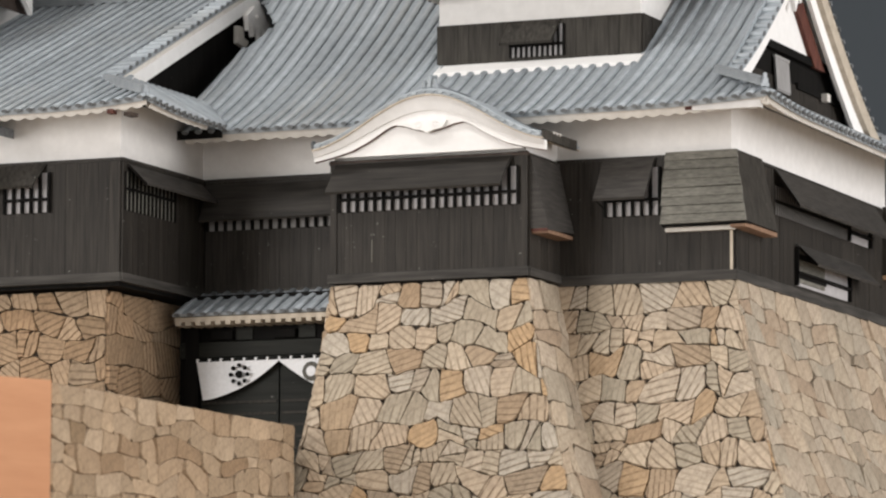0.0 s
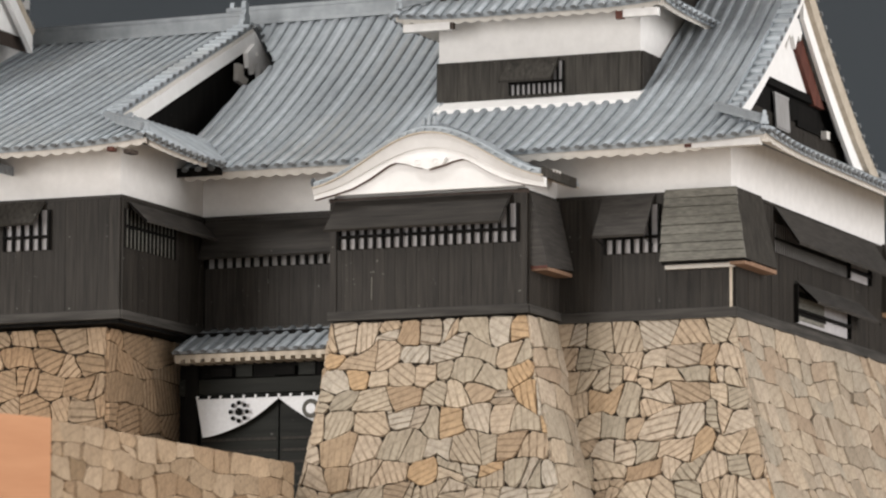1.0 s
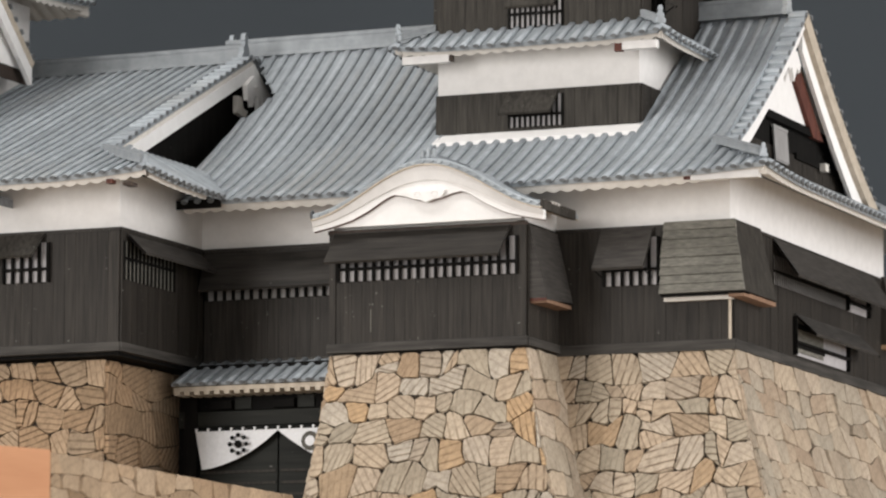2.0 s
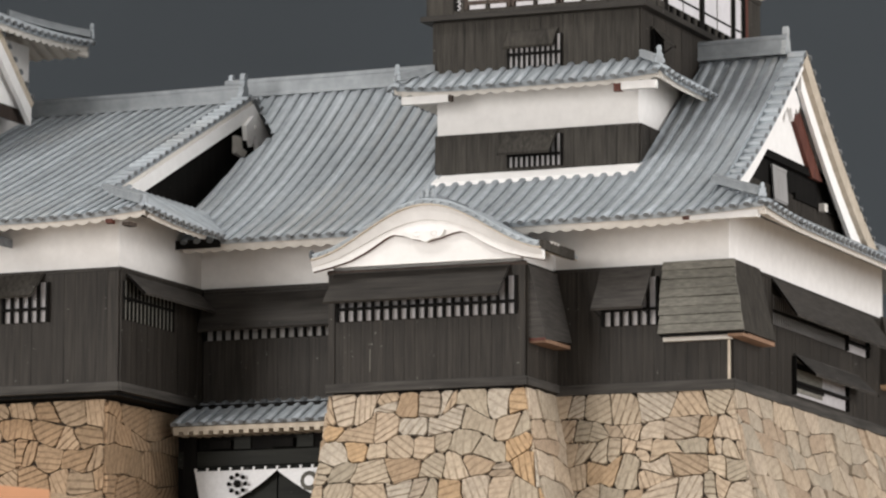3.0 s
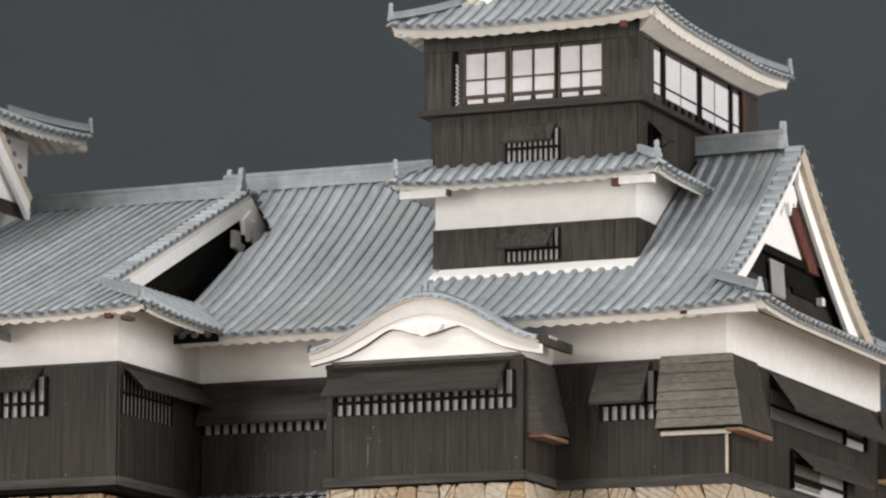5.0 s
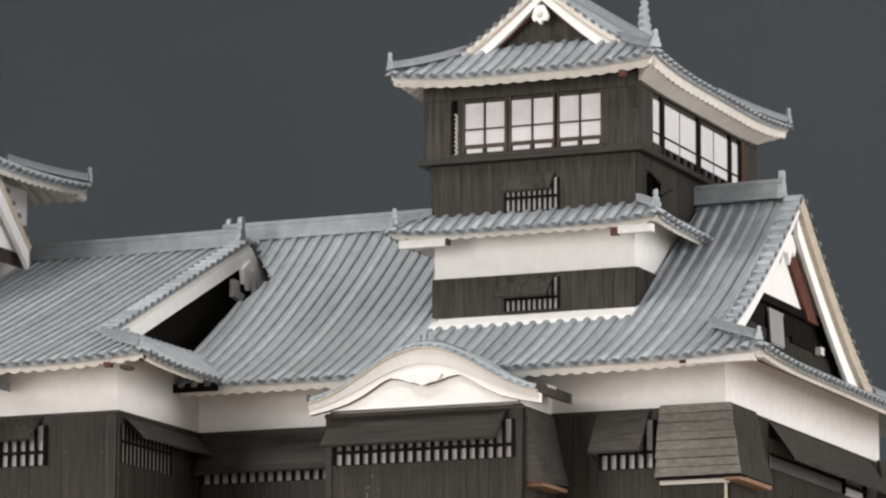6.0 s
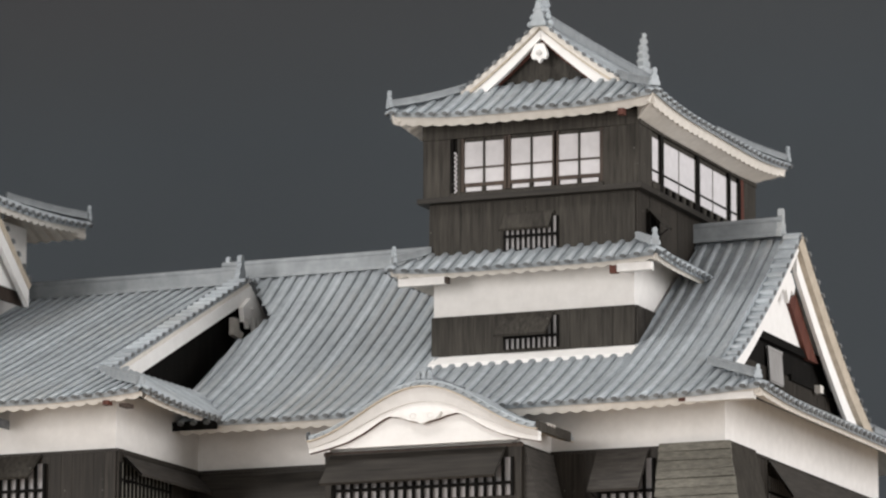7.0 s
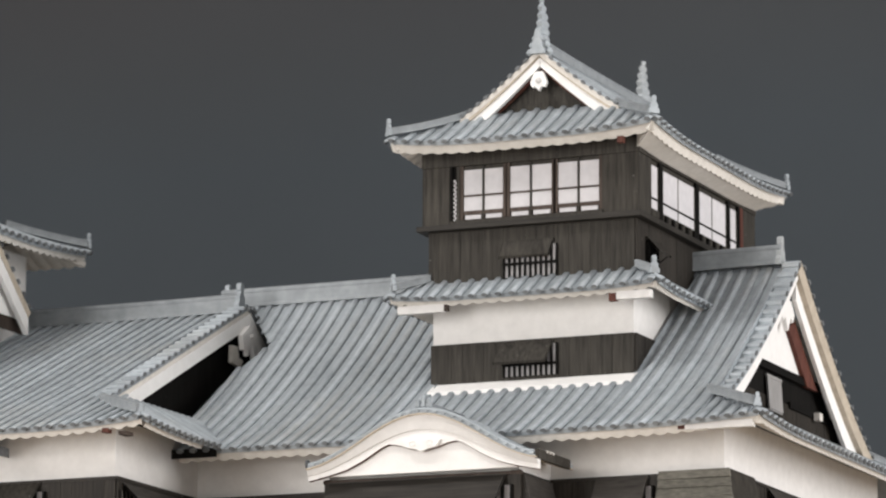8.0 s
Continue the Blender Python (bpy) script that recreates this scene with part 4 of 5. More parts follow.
    pf = Face((xc, -56.2, 0), (1, 0, 0), (0, -1, 0))
    pd = extrude("gable_pendant", [(-11, 85.0), (11, 85.0), (10, 83.0), (8.5, 81.2), (4, 80.4), (0, 78.8), (-4, 80.4), (-8.5, 81.2), (-10, 83.0)], pf, 0.4, 2.4, WHITE, b, "white carved pendant with two scrolls")
    for sx in (-1, 1):
        rings = []
        for i in range(17):
            a = i / 16 * 2 * math.pi
            out = Vector((math.cos(a), 0, 0.8 * math.sin(a)))
            c = pf.at(sx * 5.0, 2.4, 83.2) + out * 1.7
            rings.append([c + out * 0.3, c + Vector((0, -0.3, 0)), c - out * 0.3, c + Vector((0, 0.3, 0))])
        loft("scroll", rings, WHITE, pd, closed_ends=False)
    # little ridge with its crest on top
    ridge((xc, yf + 3, zp + 4), (xc, 10, zp + 4), 3.6, 5.0, b, 0.0)
    for dx, hh in ((-3.2, 5.0), (0.0, 7.5), (3.2, 5.5)):
        lathe("crest_knob", (xc + dx, yf + 3.0, zp + 4.0), ((1.5, 0), (1.9, 1.2), (1.0, 2.6), (1.4, hh - 2), (0.9, hh - 0.6), (0.2, hh)), TILE, b)


bay()


# ---- the side wing ----
def wing_rise(s):
    return 0.409 * s + 0.03 * max(0.0, s - 90)


def wing():
    h = thing("side_wing", "model castle wing with black boards under white plaster", "castle hall", (-400, -20, 0))
    box("boarded_wall", WORLD, (-520, -315.8), (-98.7, 40), (-1, TB), PIT, h)
    box("plaster_wall", WORLD, (-520, -315.5), (-99, 40), (TB - 0.5, 100), PLASTER, h, "white plastered upper wall", bevel=0.5)
    planks(WINGF, -420, -314.5, 3.5, TB, h)
    planks(WINGR, -100, 0, 3.5, TB, h)
    box("foot_rail", WINGF, (-520, -313), (-4, 3.0), (0.9, 5.8), RAIL, h, bevel=0.3)
    box("foot_rail", WINGR, (-102, 0), (-4, 2.6), (0.9, 5.8), RAIL, h, bevel=0.3)
    box("top_rail", WINGF, (-520, -313.2), (-1, 1.8), (TB - 1.4, TB + 0.3), TRIM, h)
    box("top_rail", WINGR, (-101.5, 0), (-1, 1.8), (TB - 1.4, TB + 0.3), TRIM, h)
    lattice(WINGF, -384, -357, 40.5, 62, h, 5)
    shutter(WINGF, -392, -360, 66, 53, 9, h, GREY_DARK, shift=-3.0, prop=False)
    # dark grey backing: the shutter's shade on it put into the colour
    lattice(WINGR, -98, -38, 40.3, 61, h, 13, bar=2.2, depth=0.6, rail=0.55, back=GREY_WOOD)
    shutter(WINGR, -95, -6, 64, 53.5, 11, h, WORN_LIT)
    fs = Slope((0, -126, 93.2), (1, 0, 0), (0, 1, 0), wing_rise, lambda x: 3.6 * max(0.0, 1 - max(-286 - x, 0) / 70) ** 2)
    tiled(fs, (-560, -286, lambda x: (0.0, 238.0 if x < -347.5 else max(0.0, min(1.48 * (-286 - x), 62.0)))), h, pitch=7.35, label="blue-grey tiled front slope of the wing", tall=0.72, slim=0.95)
    soffit(fs, -560, -288, 29, h, hi=-286)
    rs = Slope((-286, 0, 92.8), (0, 1, 0), (-1, 0, 0), lambda s: 0.6 * s, lambda y: 3.6 * max(0.0, 1 - max(y + 126, 0) / 70) ** 2)
    tiled(rs, (-126, 18, lambda y: (max(0.0, (y + 30) * 0.75), max(0.0, min(36, (y + 126) / 1.48)))), h, pitch=7.35)
    soffit(rs, -117, -46, 29, h, lo=-118, wave_high=0.6)
    vf = Slope((0, -126, 92.0), (1, 0, 0), (0, 1, 0), lambda s: 0.414 * s + 0.042 * max(0.0, s - 60))
    vb = Slope((0, 143.0, 177.2), (1, 0, 0), (0, -1, 0), lambda s: 0.71 * s)
    tiled(vb, (-560, -347.5, lambda x: (0.0, 30.0)), h, pitch=15.7, ends=False)
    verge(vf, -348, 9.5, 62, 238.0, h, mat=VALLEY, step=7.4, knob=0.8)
    # back verge board in the dark tile colour, which carries its shade
    verge(vb, -346, 9.5, 0, 29.5, h, mat=TILE_DARK, step=5.4)
    bargeboard(vf, -341.0, 3.2, 60, 239.5, 2.2, 2.6, h, taper=0.0, mat=SOFFIT, label="cream fillet over the bargeboard")
    bargeboard(vf, -340.5, 3.4, 60, 240.0, 4.6, 8.2, h, taper=0.1)
    bargeboard(vb, -340.2, 3.4, 4, 29.8, 4.0, 8.6, h, taper=0.0)
    gw = Face((-346, 112, 0), (0, 1, 0), (1, 0, 0))
    # deep shade of the void is put into the wall's and floor's near-black
    extrude("gable_wall", [(-196, 100), (30, 100), (30, 172), (0, 193), (-186, 108)], gw, -1, 0, PIT, h, "black boarded gable wall with deep shade in its colour")
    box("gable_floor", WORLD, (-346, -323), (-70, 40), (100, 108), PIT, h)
    pf = Face((-338, 112, 0), (0, 1, 0), (1, 0, 0))
    extrude("gable_pendant", [(-14, 179), (-4, 186), (6, 183), (13.5, 174.0), (10.0, 168.6), (6.5, 176.0), (3.5, 167.0), (0.5, 175.5), (-2.5, 174.5), (-5.5, 167.6), (-8.5, 175.0), (-12, 170.4)], pf, 0.6, 3.6, WHITE, h, "white carved gable pendant with a toothed foot")
    extrude("pendant_scroll", [(-18, 172.6), (-11, 172.6), (-9.5, 166.4), (-3.5, 165.2), (-6.5, 161.8), (-10, 161.2), (-18, 162.4)], pf, -3.4, -0.6, SOFFIT, h, "cream carved scroll behind the pendant")
    lathe("pendant_knob", pf.at(-2.0, 3.8, 179.6), ((0.2, -1.2), (1.1, -0.6), (1.3, 0.3), (0.8, 1.2), (0.2, 1.5)), PLASTER, h)
    ridge((-560, 112, 195.2), (-343, 112, 195.2), 11.0, 7.0, h, 0.8)
    finial((-343, 112, 196), (1, 0, 0), 10.5, h)
    ridge((-340, -68, 115.0), (-289, -123, 98.4), 5.0, 5.6, h, 0.0, "hip_ridge")
    finial((-288.5, -123.5, 97.6), (1, -1, 0), 3.6, h)
    xs = [-440 + 59 * i / 10 for i in range(11)]
    path = [[Vector((x, -141, 102 - 20 * ((x + 440) / 59) ** 0.8)), Vector((x, -141, 107 - 20 * ((x + 440) / 59) ** 0.8)), Vector((x, -99, 107 - 20 * ((x + 440) / 59) ** 0.8)), Vector((x, -99, 102 - 20 * ((x + 440) / 59) ** 0.8))] for x in xs]
    ribbon("curved_eave", path, TILE_DARK, h, "dark end of a curved tiled eave")
    box("beam_end", WINGF, (-311, -307.5), (19.6, 24.6), (88.6, 91.0), RED, h)
    box("beam_end", WINGF, (-303, -298.5), (12.0, 20.6), (87.6, 89.6), BROWN, h)


wing()


# ---- the keep tower ----
def tower():
    t = thing("keep_tower", "model keep tower of three storeys in black wood and white plaster", "castle tower", (-122, 125, 120))
    xa, xb = -184.0, -62.8
    low = Face((0, 30, 0), (1, 0, 0), (0, -1, 0))
    lowr = Face((xb, 0, 0), (0, 1, 0), (1, 0, 0))
    box("base_wall", WORLD, (xa + 1.2, xb - 1.2), (31.2, 220), (100, 152), PIT, t)
    box("plaster_wall", WORLD, (xa + 0.6, xb - 0.6), (30.6, 219), (151.5, 185), PLASTER, t, "white plastered storey", bevel=0.4)
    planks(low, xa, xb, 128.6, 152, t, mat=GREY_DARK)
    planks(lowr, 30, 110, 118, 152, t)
    box("base_plaster", low, (xa, xb), (0.2, 2.2), (116, 128.8), WHITE, t, "white plaster fillet along the roof")
    lattice(low, -139.5, -108, 131.6, 149, t, 10, rail=0.36, bar=1.0, depth=1.4)
    shutter(low, -141, -110.5, 150.4, 137.6, 7.0, t, GREY_DARK, shift=-2.0, prop=False)
    # second storey
    mid = Face((0, 30, 0), (1, 0, 0), (0, -1, 0))
    midr = Face((-62.4, 0, 0), (0, 1, 0), (1, 0, 0))
    box("middle_wall", WORLD, (-183.8, -63.6), (31.2, 220), (180, 217), PIT, t)
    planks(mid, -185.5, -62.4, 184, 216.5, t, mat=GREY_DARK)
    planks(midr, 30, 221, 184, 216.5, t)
    lattice(mid, -139.5, -108, 187.4, 205, t, 10, rail=0.42, bar=1.0, depth=1.4)
    shutter(mid, -140, -110.5, 207, 198.0, 2.4, t, GREY_DARK, shift=-1.5, prop=False)
    lattice(midr, 44, 58, 192, 206, t, 3)
    shutter(midr, 44, 62, 207, 199, 7, t, GREY_DARK)
    # third storey
    top = Face((0, 27, 0), (1, 0, 0), (0, -1, 0))
    topr = Face((-59.4, 0, 0), (0, 1, 0), (1, 0, 0))
    box("ledge", WORLD, (-191, -56.4), (23.6, 226), (216.2, 219.4), TRIM, t, "black ledge round the top storey", bevel=0.4)
    box("upper_wall", WORLD, (-186, -60.9), (28.6, 220.5), (219, 262), PIT, t)
    box("wall_panel", top, (-188.2, -170.5), (-0.6, 1.0), (219.4, 252.5), GREY_DARK, t)
    box("wall_panel", top, (-80, -59.4), (-0.6, 1.0), (219.4, 252.5), GREY_DARK, t)
    box("header", top, (-188.4, -58.8), (-0.6, 1.9), (252.5, 261), GREY_DARK, t, bevel=0.3)
    box("header", topr, (25.2, 222.5), (-0.6, 1.7), (252.5, 261), GREY_DARK, t, bevel=0.3)
    box("sill", top, (-171, -79.5), (-0.6, 2.0), (219.4, 221.4), GREY_DARK, t)
    for a, b in ((-163.3, -139.4), (-135.3, -110.2), (-106.6, -82.0)):
        wnd = box("window", top, (a - 2, b + 2), (-0.8, -0.2), (222, 253), GREY_DARK, t, "paper window with thin dark glazing bars")
        m = (a + b) / 2
        for p, q in ((a, m - 0.5), (m + 0.5, b)):
            box("pane", top, (p, q), (-0.2, 0.15), (235.8, 250.2), PAPER, wnd)
            box("pane", top, (p, q), (-0.2, 0.15), (226.6, 234.9), PAPER, wnd)
            box("low_panel", top, (p + 1, q - 1), (-0.2, 0.35), (222.0, 224.4), PAPER, wnd)
        for u in (a - 1.2, m, b + 1.2):
            wd = 0.55 if u == m else 1.2
            box("glazing_bar", top, (u - wd, u + wd), (-0.2, 0.9), (222, 253), BROWN if u != m else GREY_DARK, wnd)
        for z, th in ((235.35, 0.5), (225.6, 1.1), (221.0, 0.8)):
            box("glazing_bar", top, (a - 1, b + 1), (-0.2, 0.8), (z - th, z + th), BROWN, wnd)
    edge = box("sliding_edge", top, (-169.8, -167.2), (-0.4, 0.3), (221, 252), PIT, t, "edge of a slid-back panel with a pierced pale pattern")
    for i in range(19):
        box("bead", top, (-169.5 + 0.9 * (i % 2), -168.3 + 0.9 * (i % 2)), (0.2, 0.6), (221.4 + 1.25 * i, 222.5 + 1.25 * i), PAPER, edge)
    box("post", top, (-171.6, -169.8), (-0.6, 1.4), (219.4, 253), PIT, t)
    box("post", top, (-167.2, -165.4), (-0.6, 1.4), (219.4, 253), GREY_DARK, t)
    box("wall_panel", topr, (26, 46), (-0.6, 1.0), (219.4, 252.5), GREY_DARK, t)
    box("wall_panel", topr, (200, 222), (-0.6, 1.0), (219.4, 252.5), GREY_DARK, t)
    for a, b in ((47.5, 58), (64, 118), (124, 172), (177, 190)):
        wnd = box("window", topr, (a - 2, b + 2), (-0.8, -0.2), (222, 253), GREY_DARK, t, "paper window with thin dark glazing bars")
        n = max(1, int((b - a) / 22))
        for i in range(n):
            p, q = a + (b - a) * i / n, a + (b - a) * (i + 1) / n
            box("pane", topr, (p + 0.2, q - 0.2), (-0.2, 0.15), (231.2, 249.6), PAPER, wnd)
            box("pane", topr, (p + 0.2, q - 0.2), (-0.2, 0.15), (224.5, 230.4), PAPER, wnd)
            box("glazing_bar", topr, (q - 0.35, q + 0.35), (-0.2, 0.5), (224.5, 249.6), GREY_WOOD, wnd)
        box("glazing_bar", topr, (a - 1, b + 1), (-0.2, 0.8), (230.3, 231.2), PIT, wnd)
        box("glazing_bar", topr, (a - 1, b + 1), (-0.2, 1.2), (220.5, 224.5), GREY_DARK, wnd)
    for a, b, m in ((58.4, 63.6, PIT), (118.4, 123.6, PIT), (172.4, 176.6, PIT), (190.5, 194, PIT), (194.2, 199, RED)):
        box("post", topr, (a, b), (-0.6, 1.5), (219.4, 253), m, t)
    for i in range(10):
        y = 66 + 11.5 * i
        box("rail_block", topr, (y, y + 3), (0.6, 2.6), (219.4, 223.4), PIT, t)
    box("corner_post", top, (-62.4, -58.2), (-0.5, 1.6), (219.4, 256), GREY_DARK, t)

    # skirt roof between the storeys
    def srise(s):
        return 0.60 * s

    ff = Slope((0, 10, 175.5), (1, 0, 0), (0, 1, 0), srise, eave_lift(-204, -41.5, 2.6, 45))
    tiled(ff, (-204, -41.5, lambda x: (0.0, max(0.0, min(20, x + 204, -41.5 - x)))), t, label="narrow tiled skirt roof", tall=0.75)
    soffit(ff, -202, -43.5, 21, t, lo=-204, hi=-41.5)
    fr = Slope((-41.5, 0, 175.5), (0, 1, 0), (-1, 0, 0), srise, lambda y: 2.6 * max(0.0, 1 - (y - 10) / 45) ** 2)
    tiled(fr, (10, 112, lambda y: (0.0, max(0.0, min(20, y - 10)))), t)
    soffit(fr, 12, 110, 21, t, lo=10, wave_high=0.4)
    fl = Slope((-204, 0, 175.5), (0, 1, 0), (1, 0, 0), srise, lambda y: 2.6 * max(0.0, 1 - (y - 10) / 45) ** 2)
    tiled(fl, (10, 112, lambda y: (0.0, max(0.0, min(20, y - 10)))), t)
    soffit(fl, 12, 110, 21, t, lo=10)
    for sx, x in ((1, -41.5), (-1, -204)):
        ridge((x - sx * 19, 29, 188.4), (x - sx * 3, 13, 181.2), 4.2, 4.6, t, 0.0, "hip_ridge")
        finial((x - sx * 3.6, 13.6, 181.6), (sx, -1, 0), 6.0, t)
        box("eave_beam", WORLD, (min(x - sx * 6, x - sx * (26 if sx > 0 else 34)), max(x - sx * 6, x - sx * (26 if sx > 0 else 34))), (14, 18), (168.2, 172.6), PLASTER, t, "white corner beam under the eave")
        box("beam_end", WORLD, (min(x - sx * (26 if sx > 0 else 34), x - sx * (30.5 if sx > 0 else 36)), max(x - sx * (26 if sx > 0 else 34), x - sx * (30.5 if sx > 0 else 36))), (14.4, 17.6), (167.6 if sx > 0 else 168.6, 172.6), RED if sx > 0 else BROWN, t)

    # top roof
    def trise(s):
        return 0.50 * s + 0.0024 * s * s

    ez, TF = 263.2, 8.0
    lf = eave_lift(-203, -42, 4.0, 55)
    ls = eave_lift(TF, 238, 4.5, 70)
    a = Slope((-42, 0, ez), (0, 1, 0), (-1, 0, 0), trise, ls)
    b = Slope((-203, 0, ez), (0, 1, 0), (1, 0, 0), trise, ls)
    for sl in (a, b):
        tiled(sl, (TF, 238, lambda y: (0.0, 80.5 if 46 < y < 203 else max(0.0, min(y - TF, 238 - y, 38)))), t, tall=0.8)
        soffit(sl, TF + 2, 236, 17, t, thick=6.0, lo=TF, hi=238, wave_high=0.9)
        verge(sl, 46, 8, 32, 80.3, t, -1, 4.4, SOFFIT, 0.66)
        verge(sl, 203, 8, 32, 80.3, t, 1, 4.4, SOFFIT, 0.66)
        bargeboard(sl, 42.5, 3, 28, 80.4, 4.4, 6.4, t, -1)
        bargeboard(sl, 42.3, 4, 28, 80.4, 1.8, 2.6, t, -1, SOFFIT_TAN, "tan strip over the bargeboard")
        bargeboard(sl, 44.5, 1.6, 28, 80.4, 9.5, 2.6, t, -1, RED, "dark red strip behind the bargeboard")
        bargeboard(sl, 206.5, 3, 28, 80.4, 2.4, 8.0, t, 1)
    eave_band(a, TF + 3, 235, 17, t, 5.2, 9.8, lo=TF, hi=238)
    c = Slope((0, TF, ez), (1, 0, 0), (0, 1, 0), trise, lf)
    d = Slope((0, 238, ez), (1, 0, 0), (0, -1, 0), trise, lf)
    for sl in (c, d):
        tiled(sl, (-203, -42, lambda x: (0.0, max(0.0, min(38, x + 203, -42 - x)))), t, tall=0.8)
        soffit(sl, -201, -44, 17, t, thick=6.0, lo=-203, hi=-42, wave_high=0.9)
    for y, s in ((46.5, -1), (202.5, 1)):
        g = Face((-122.5, y, 0), (1, 0, 0), (0, s, 0))
        gw = extrude("gable_wall", [(-54, 278), (54, 278), (26, 293), (0, 313), (-26, 293)], g, -1, 0, GREY_DARK, t, "black boarded gable wall")
        planks(g, -30, 30, 279, 290, t, 6.5, GREY_DARK, out=0.6)
        extrude("gable_pendant", [(-2.4, 306), (2.4, 306), (4.2, 302), (5.0, 299.5), (3.8, 297), (1.8, 297.4), (0, 295), (-1.8, 297.4), (-3.8, 297), (-5.0, 299.5), (-4.2, 302)], g, 6.5, 9.2, WHITE, t, "white carved gable pendant")
        lathe("pendant_knob", g.at(0, 9.4, 300.5), ((0.2, -1.6), (1.6, -0.8), (1.9, 0.4), (1.2, 1.6), (0.2, 2)), PLASTER, t)
    box("beam_end", WORLD, (-65.5, -62), (11, 14.5), (255.2, 258.8), RED, t)
    ridge((-122.5, 37, 317.5), (-122.5, 212, 317.5), 7.5, 7.5, t, 0.8)
    for sx, x in ((1, -42), (-1, -203)):
        for sy, y in ((1, TF), (-1, 238)):
            ridge((x - sx * 34, y + sy * 34, 283.6), (x - sx * 1.5, y + sy * 1.5, 270), 4.2, 4.6, t, 1.0, "hip_ridge")
            finial((x - sx * 1.2, y + sy * 1.2, 269.6), (sx, -sy, 0), 6.2, t)
    for y, s in ((36.5, -1), (212.5, 1)):
        finial((-122.5, y, 316.0), (0, s, 0), 8.5, t)
        rings = []
        for i in range(12):
            q = i / 11
            w = 6.4 * (1 - q) ** 0.75 + 0.8 + (2.4 if i % 2 else 0)
            cc = Vector((-122.5, y - s * (5 + 2.5 * math.sin(q * 3.0)), 323.5 + q * 25))
            rings.append([cc + Vector((0.5 * w * math.cos(k2 * math.pi / 3), 0.9 * w * math.sin(k2 * math.pi / 3), 0)) for k2 in range(6)])
        fish = loft("roof_fish", rings, TILE, t, "grey fish-shaped ridge ornament")
        for dx, dz in ((-6.0, 0.5), (6.0, 0.5), (-4.4, 4.5), (4.4, 4.5), (-2.6, 8.5), (2.6, 8.5), (0.0, 3.0)):
            lathe("fin", (-122.5 + dx, y - s * 3, 317 + dz), ((0.3, -1.8), (1.7, -1.0), (2.1, 0.3), (1.3, 1.6), (0.3, 2.4)), TILE, fish, k=7)
    # the tower stands a little further back on the roof, and is larger by as much
    grow, base = 1.0057, Vector((0.79, -2.2553, -0.2711))
    t.location = base + (t.location - base) * grow
    t.location.x -= 0.0008
    t.scale = (grow, grow, grow)


tower()


# ---- the neighbouring keep ----
def neighbour():
    t = thing("neighbouring_keep", "part of a larger white model keep behind the wing", "castle tower", (-560, 20, 100))
    box("plaster_wall", WORLD, (-570, -483), (20, 98), (90, 216), PLASTER, t)
    box("upper_wall", WORLD, (-640, -480), (8, 100), (214, 236), PLASTER, t, "white plastered upper storey")

    def nrise(s):
        return 0.36 * s + 0.002 * s * s

    a = Slope((-450, 0, 235.0), (0, 1, 0), (-1, 0, 0), nrise, eave_lift(-95, 126, 6.0, 95))
    tiled(a, (-14, 126, lambda y: (0.0, max(0.0, min(40, 126 - y)))), t)
    soffit(a, -14, 124, 31, t, hi=126)
    d = Slope((0, 126, 237.0), (1, 0, 0), (0, -1, 0), nrise, lambda x: 0)
    tiled(d, (-640, -450, lambda x: (0.0, max(0.0, min(40, -450 - x)))), t, pitch=15)
    soffit(d, -640, -452, 27, t, hi=-450)
    ridge((-488, 88, 253.0), (-452, 124, 244.5), 4.4, 5, t, 1.0, "hip_ridge")
    finial((-451, 125, 243.5), (1, 1, 0), 6.0, t)
    box("attic_wall", WORLD, (-640, -494), (14, 80), (236, 285), PLASTER, t)

    def grise(s):
        return 0.86 * s

    g1 = Slope((0, 76, 190.5), (1, 0, 0), (0, -1, 0), grise)
    g2 = Slope((0, -38, 190.5), (1, 0, 0), (0, 1, 0), grise)
    for sl in (g1, g2):
        tiled(sl, (-508, -468, lambda x: (0.0, 57.0)), t, ends=False)
        verge(sl, -468, 8, 6, 56.6, t, knob=0.75, thick=4.0)
        bargeboard(sl, -463.5, 3, 8, 57.0, 5.0, 10.0, t, taper=0.0)
    g = Face((-468, 19, 0), (0, 1, 0), (1, 0, 0))
    extrude("gable_wall", [(-56, 184), (56, 184), (0, 233)], g, -1, 0, BROWN, t, "dark brown boarded gable wall")
    extrude("gable_plaster", [(-47, 192), (47, 192), (0, 233)], g, 0.2, 1.4, WHITE, t)


neighbour()


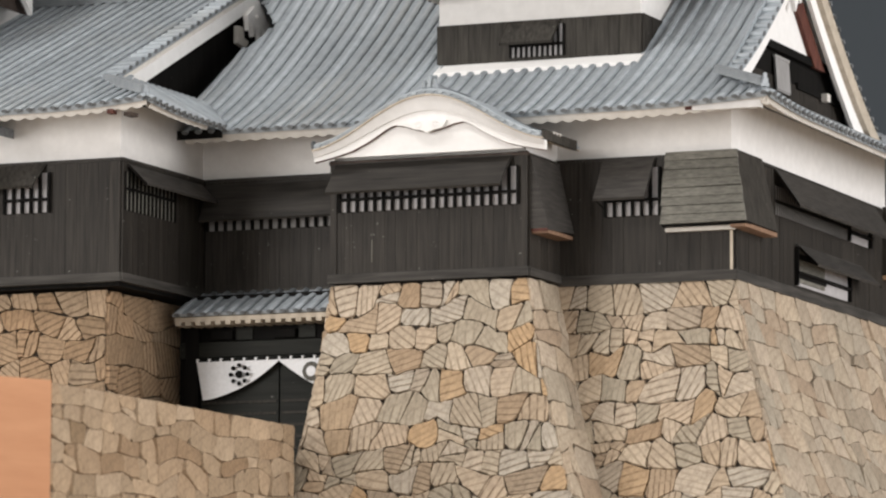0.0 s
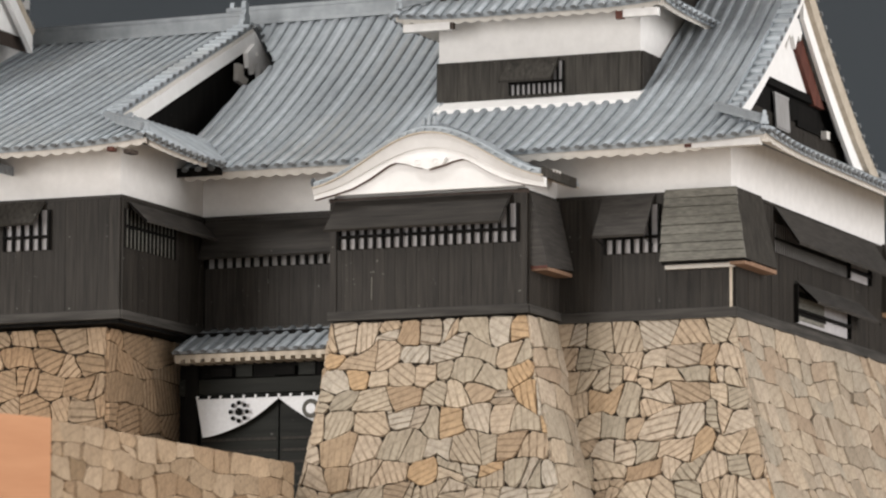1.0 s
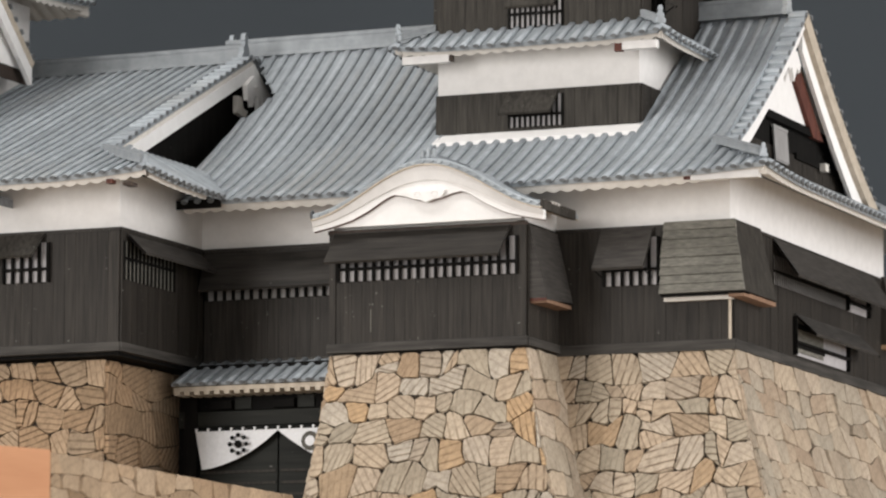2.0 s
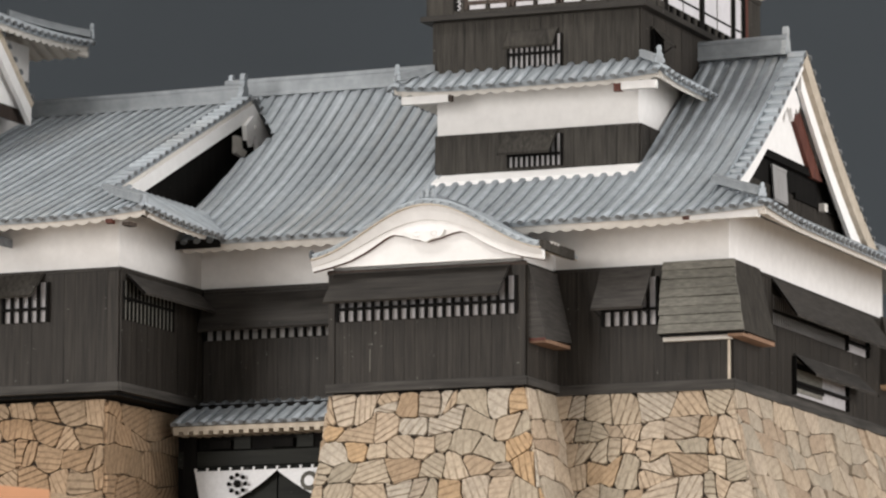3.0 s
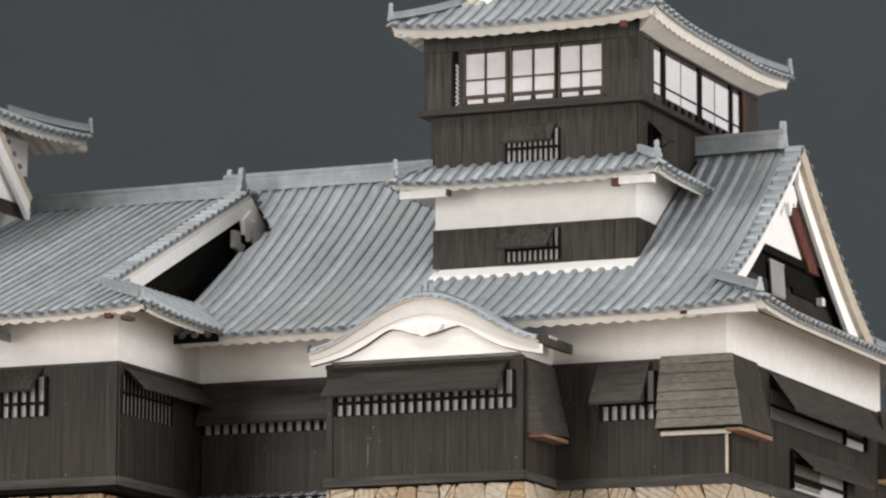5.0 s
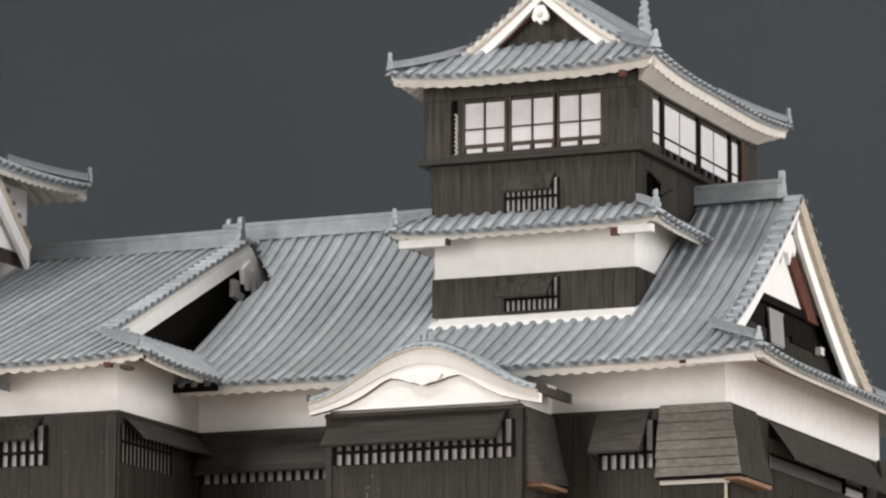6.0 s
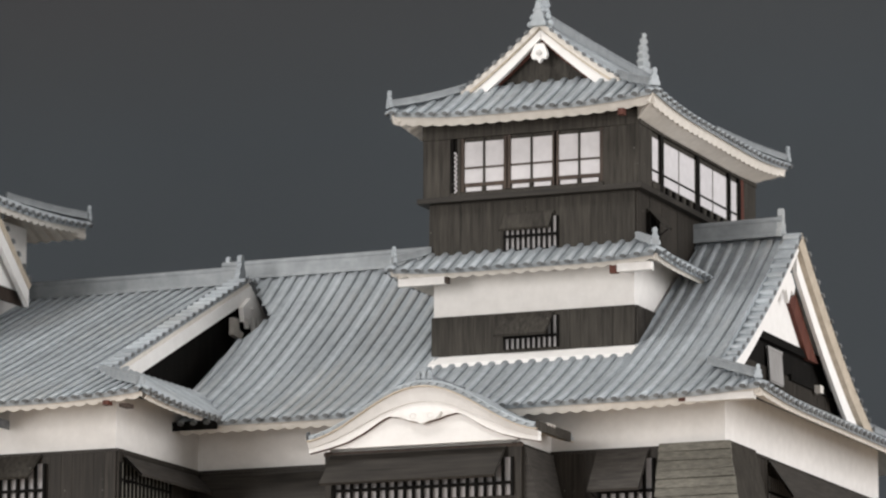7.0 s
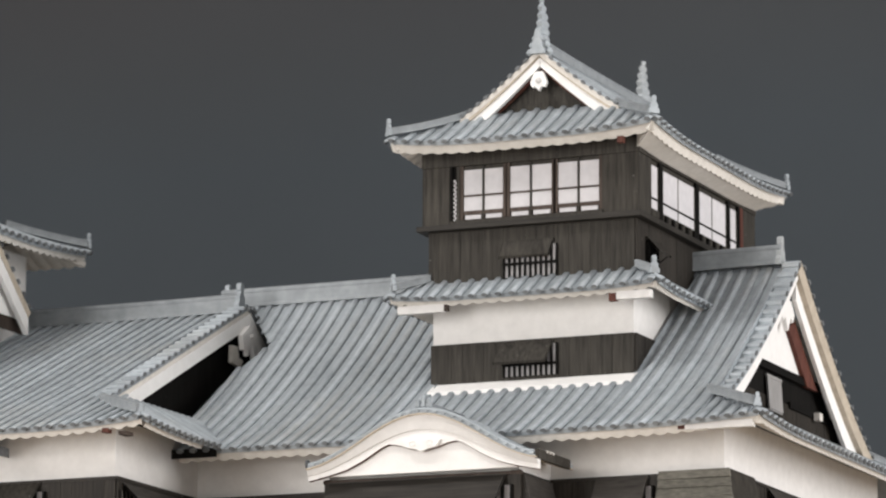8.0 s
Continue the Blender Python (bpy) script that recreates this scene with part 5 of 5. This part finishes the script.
# ---- the gate ----
def gate():
    g = thing("gate", "black wooden gate under a small tiled roof", "gate", (-268, -10, -150))

    def r(s):
        return 0.48 * s

    sl = Slope((0, -31, -10.0), (1, 0, 0), (0, 1, 0), r)
    tiled(sl, (-317.5, -213, lambda x: (0.0, 29.0)), g, label="small blue-grey tiled gate roof", deck=1.6, tall=0.7, slim=0.94)
    gf = Face((0, -12, 0), (1, 0, 0), (0, -1, 0))
    box("eave_board", gf, (-316.5, -217), (14, 17.5), (-14.4, -11.8), SOFFIT_TAN, g, "tan eave board")
    for i in range(17):
        x = -316 + 6.1 * i
        box("rafter", gf, (x, x + 3.4), (0, 18.0), (-16.4, -14.2), SOFFIT_TAN, g, bevel=0.3)
    box("back_wall", gf, (-322, -210), (-2.5, -1), (-150, 2), PIT, g)
    box("lintel", gf, (-320, -214), (-1, 4), (-33, -24.5), DOOR, g, bevel=0.4)
    box("lintel", gf, (-320, -214), (-1, 1.5), (-24, -15), PIT, g)
    for x in (-300, -262, -232):
        box("bracket", gf, (x, x + 13), (0.5, 5.2), (-23.5, -18.5), PIT, g, bevel=0.4)
        box("bracket_board", gf, (x + 14, x + 24), (1.4, 2.6), (-23.5, -17.0), DOOR, g)
    for a, b in ((-308, -260.6), (-259.6, -214)):
        dl = box("door_leaf", gf, (a, b), (-1, 1.0), (-120, -33), DOOR, g, "green-black boarded door leaf")
        for z in (-58, -64.5, -71, -77.5, -84):
            box("door_rail", gf, (a + 1, b - 1), (1, 1.6), (z - 0.7, z + 0.7), GREY_DARK, dl)
    for x in (-312, -219):
        box("gate_post", gf, (x - 4, x + 4), (-1, 5), (-150, -15), PIT, g, bevel=0.4)
    box("threshold", gf, (-320, -214), (-6, 6), (-150, -118), BOARD, g)
    cl = thing("gate_curtain", "white parted curtain with dark crests hanging from the gate", "curtain", (-266, -19, -40), "")
    yc = Face((0, -18, 0), (1, 0, 0), (0, -1, 0))

    def panel(xa, xb, crest):
        n, k = 18, 6
        vs, fs = [], []
        for i in range(n + 1):
            t = i / n
            x = xa + (xb - xa) * t
            low = -57.0 + 20.5 * t ** 1.7
            for j in range(k + 1):
                q = j / k
                z = -35.6 + (low + 35.6) * q
                sag = 0.9 * math.sin(t * 7) * q + 2.0 * q * (1 - t)
                vs.append(yc.at(x + (xb - xa) / abs(xb - xa) * 5.0 * q * (1 - t), 0.2 + sag, z))
        off = len(vs)
        vs += [v + Vector((0, 0.35, 0)) for v in vs[:off]]
        for i in range(n):
            for j in range(k):
                p = i * (k + 1) + j
                f = (p, p + 1, p + k + 2, p + k + 1)
                fs += [f, tuple(off + q for q in reversed(f))]
        ob = solid("panel", vs, fs, CLOTH, cl, smooth=True)
        return ob

    p1 = panel(-308.3, -258.2, 0)
    p2 = panel(-208, -257.8, 1)

    def dot(x, z, r, parent, mat, n=2.2):
        c = yc.at(x, n, z)
        loft("crest_mark", [[c + Vector((r * math.cos(i * math.pi / 6), dy, r * math.sin(i * math.pi / 6))) for i in range(12)] for dy in (0.0, -0.3)], mat, parent)

    dot(-281.3, -43.4, 2.2, p1, PIT)
    for i in range(8):
        an = i * math.pi / 4
        dot(-281.3 + 5.0 * math.cos(an), -43.4 + 5.0 * math.sin(an), 1.25, p1, PIT)
    dot(-237.5, -43.0, 5.4, p2, GREY_WOOD, 2.4)
    dot(-237.5, -43.0, 2.9, p2, CLOTH, 2.8)
    box("rod", yc, (-309, -214), (-0.4, 0.6), (-35.6, -34.8), PIT, cl)
    for i in range(14):
        x = -307.5 + 7.1 * i
        box("loop", yc, (x - 0.6, x + 0.6), (-0.6, 0.9), (-36.0, -34.0), CLOTH, cl)


gate()
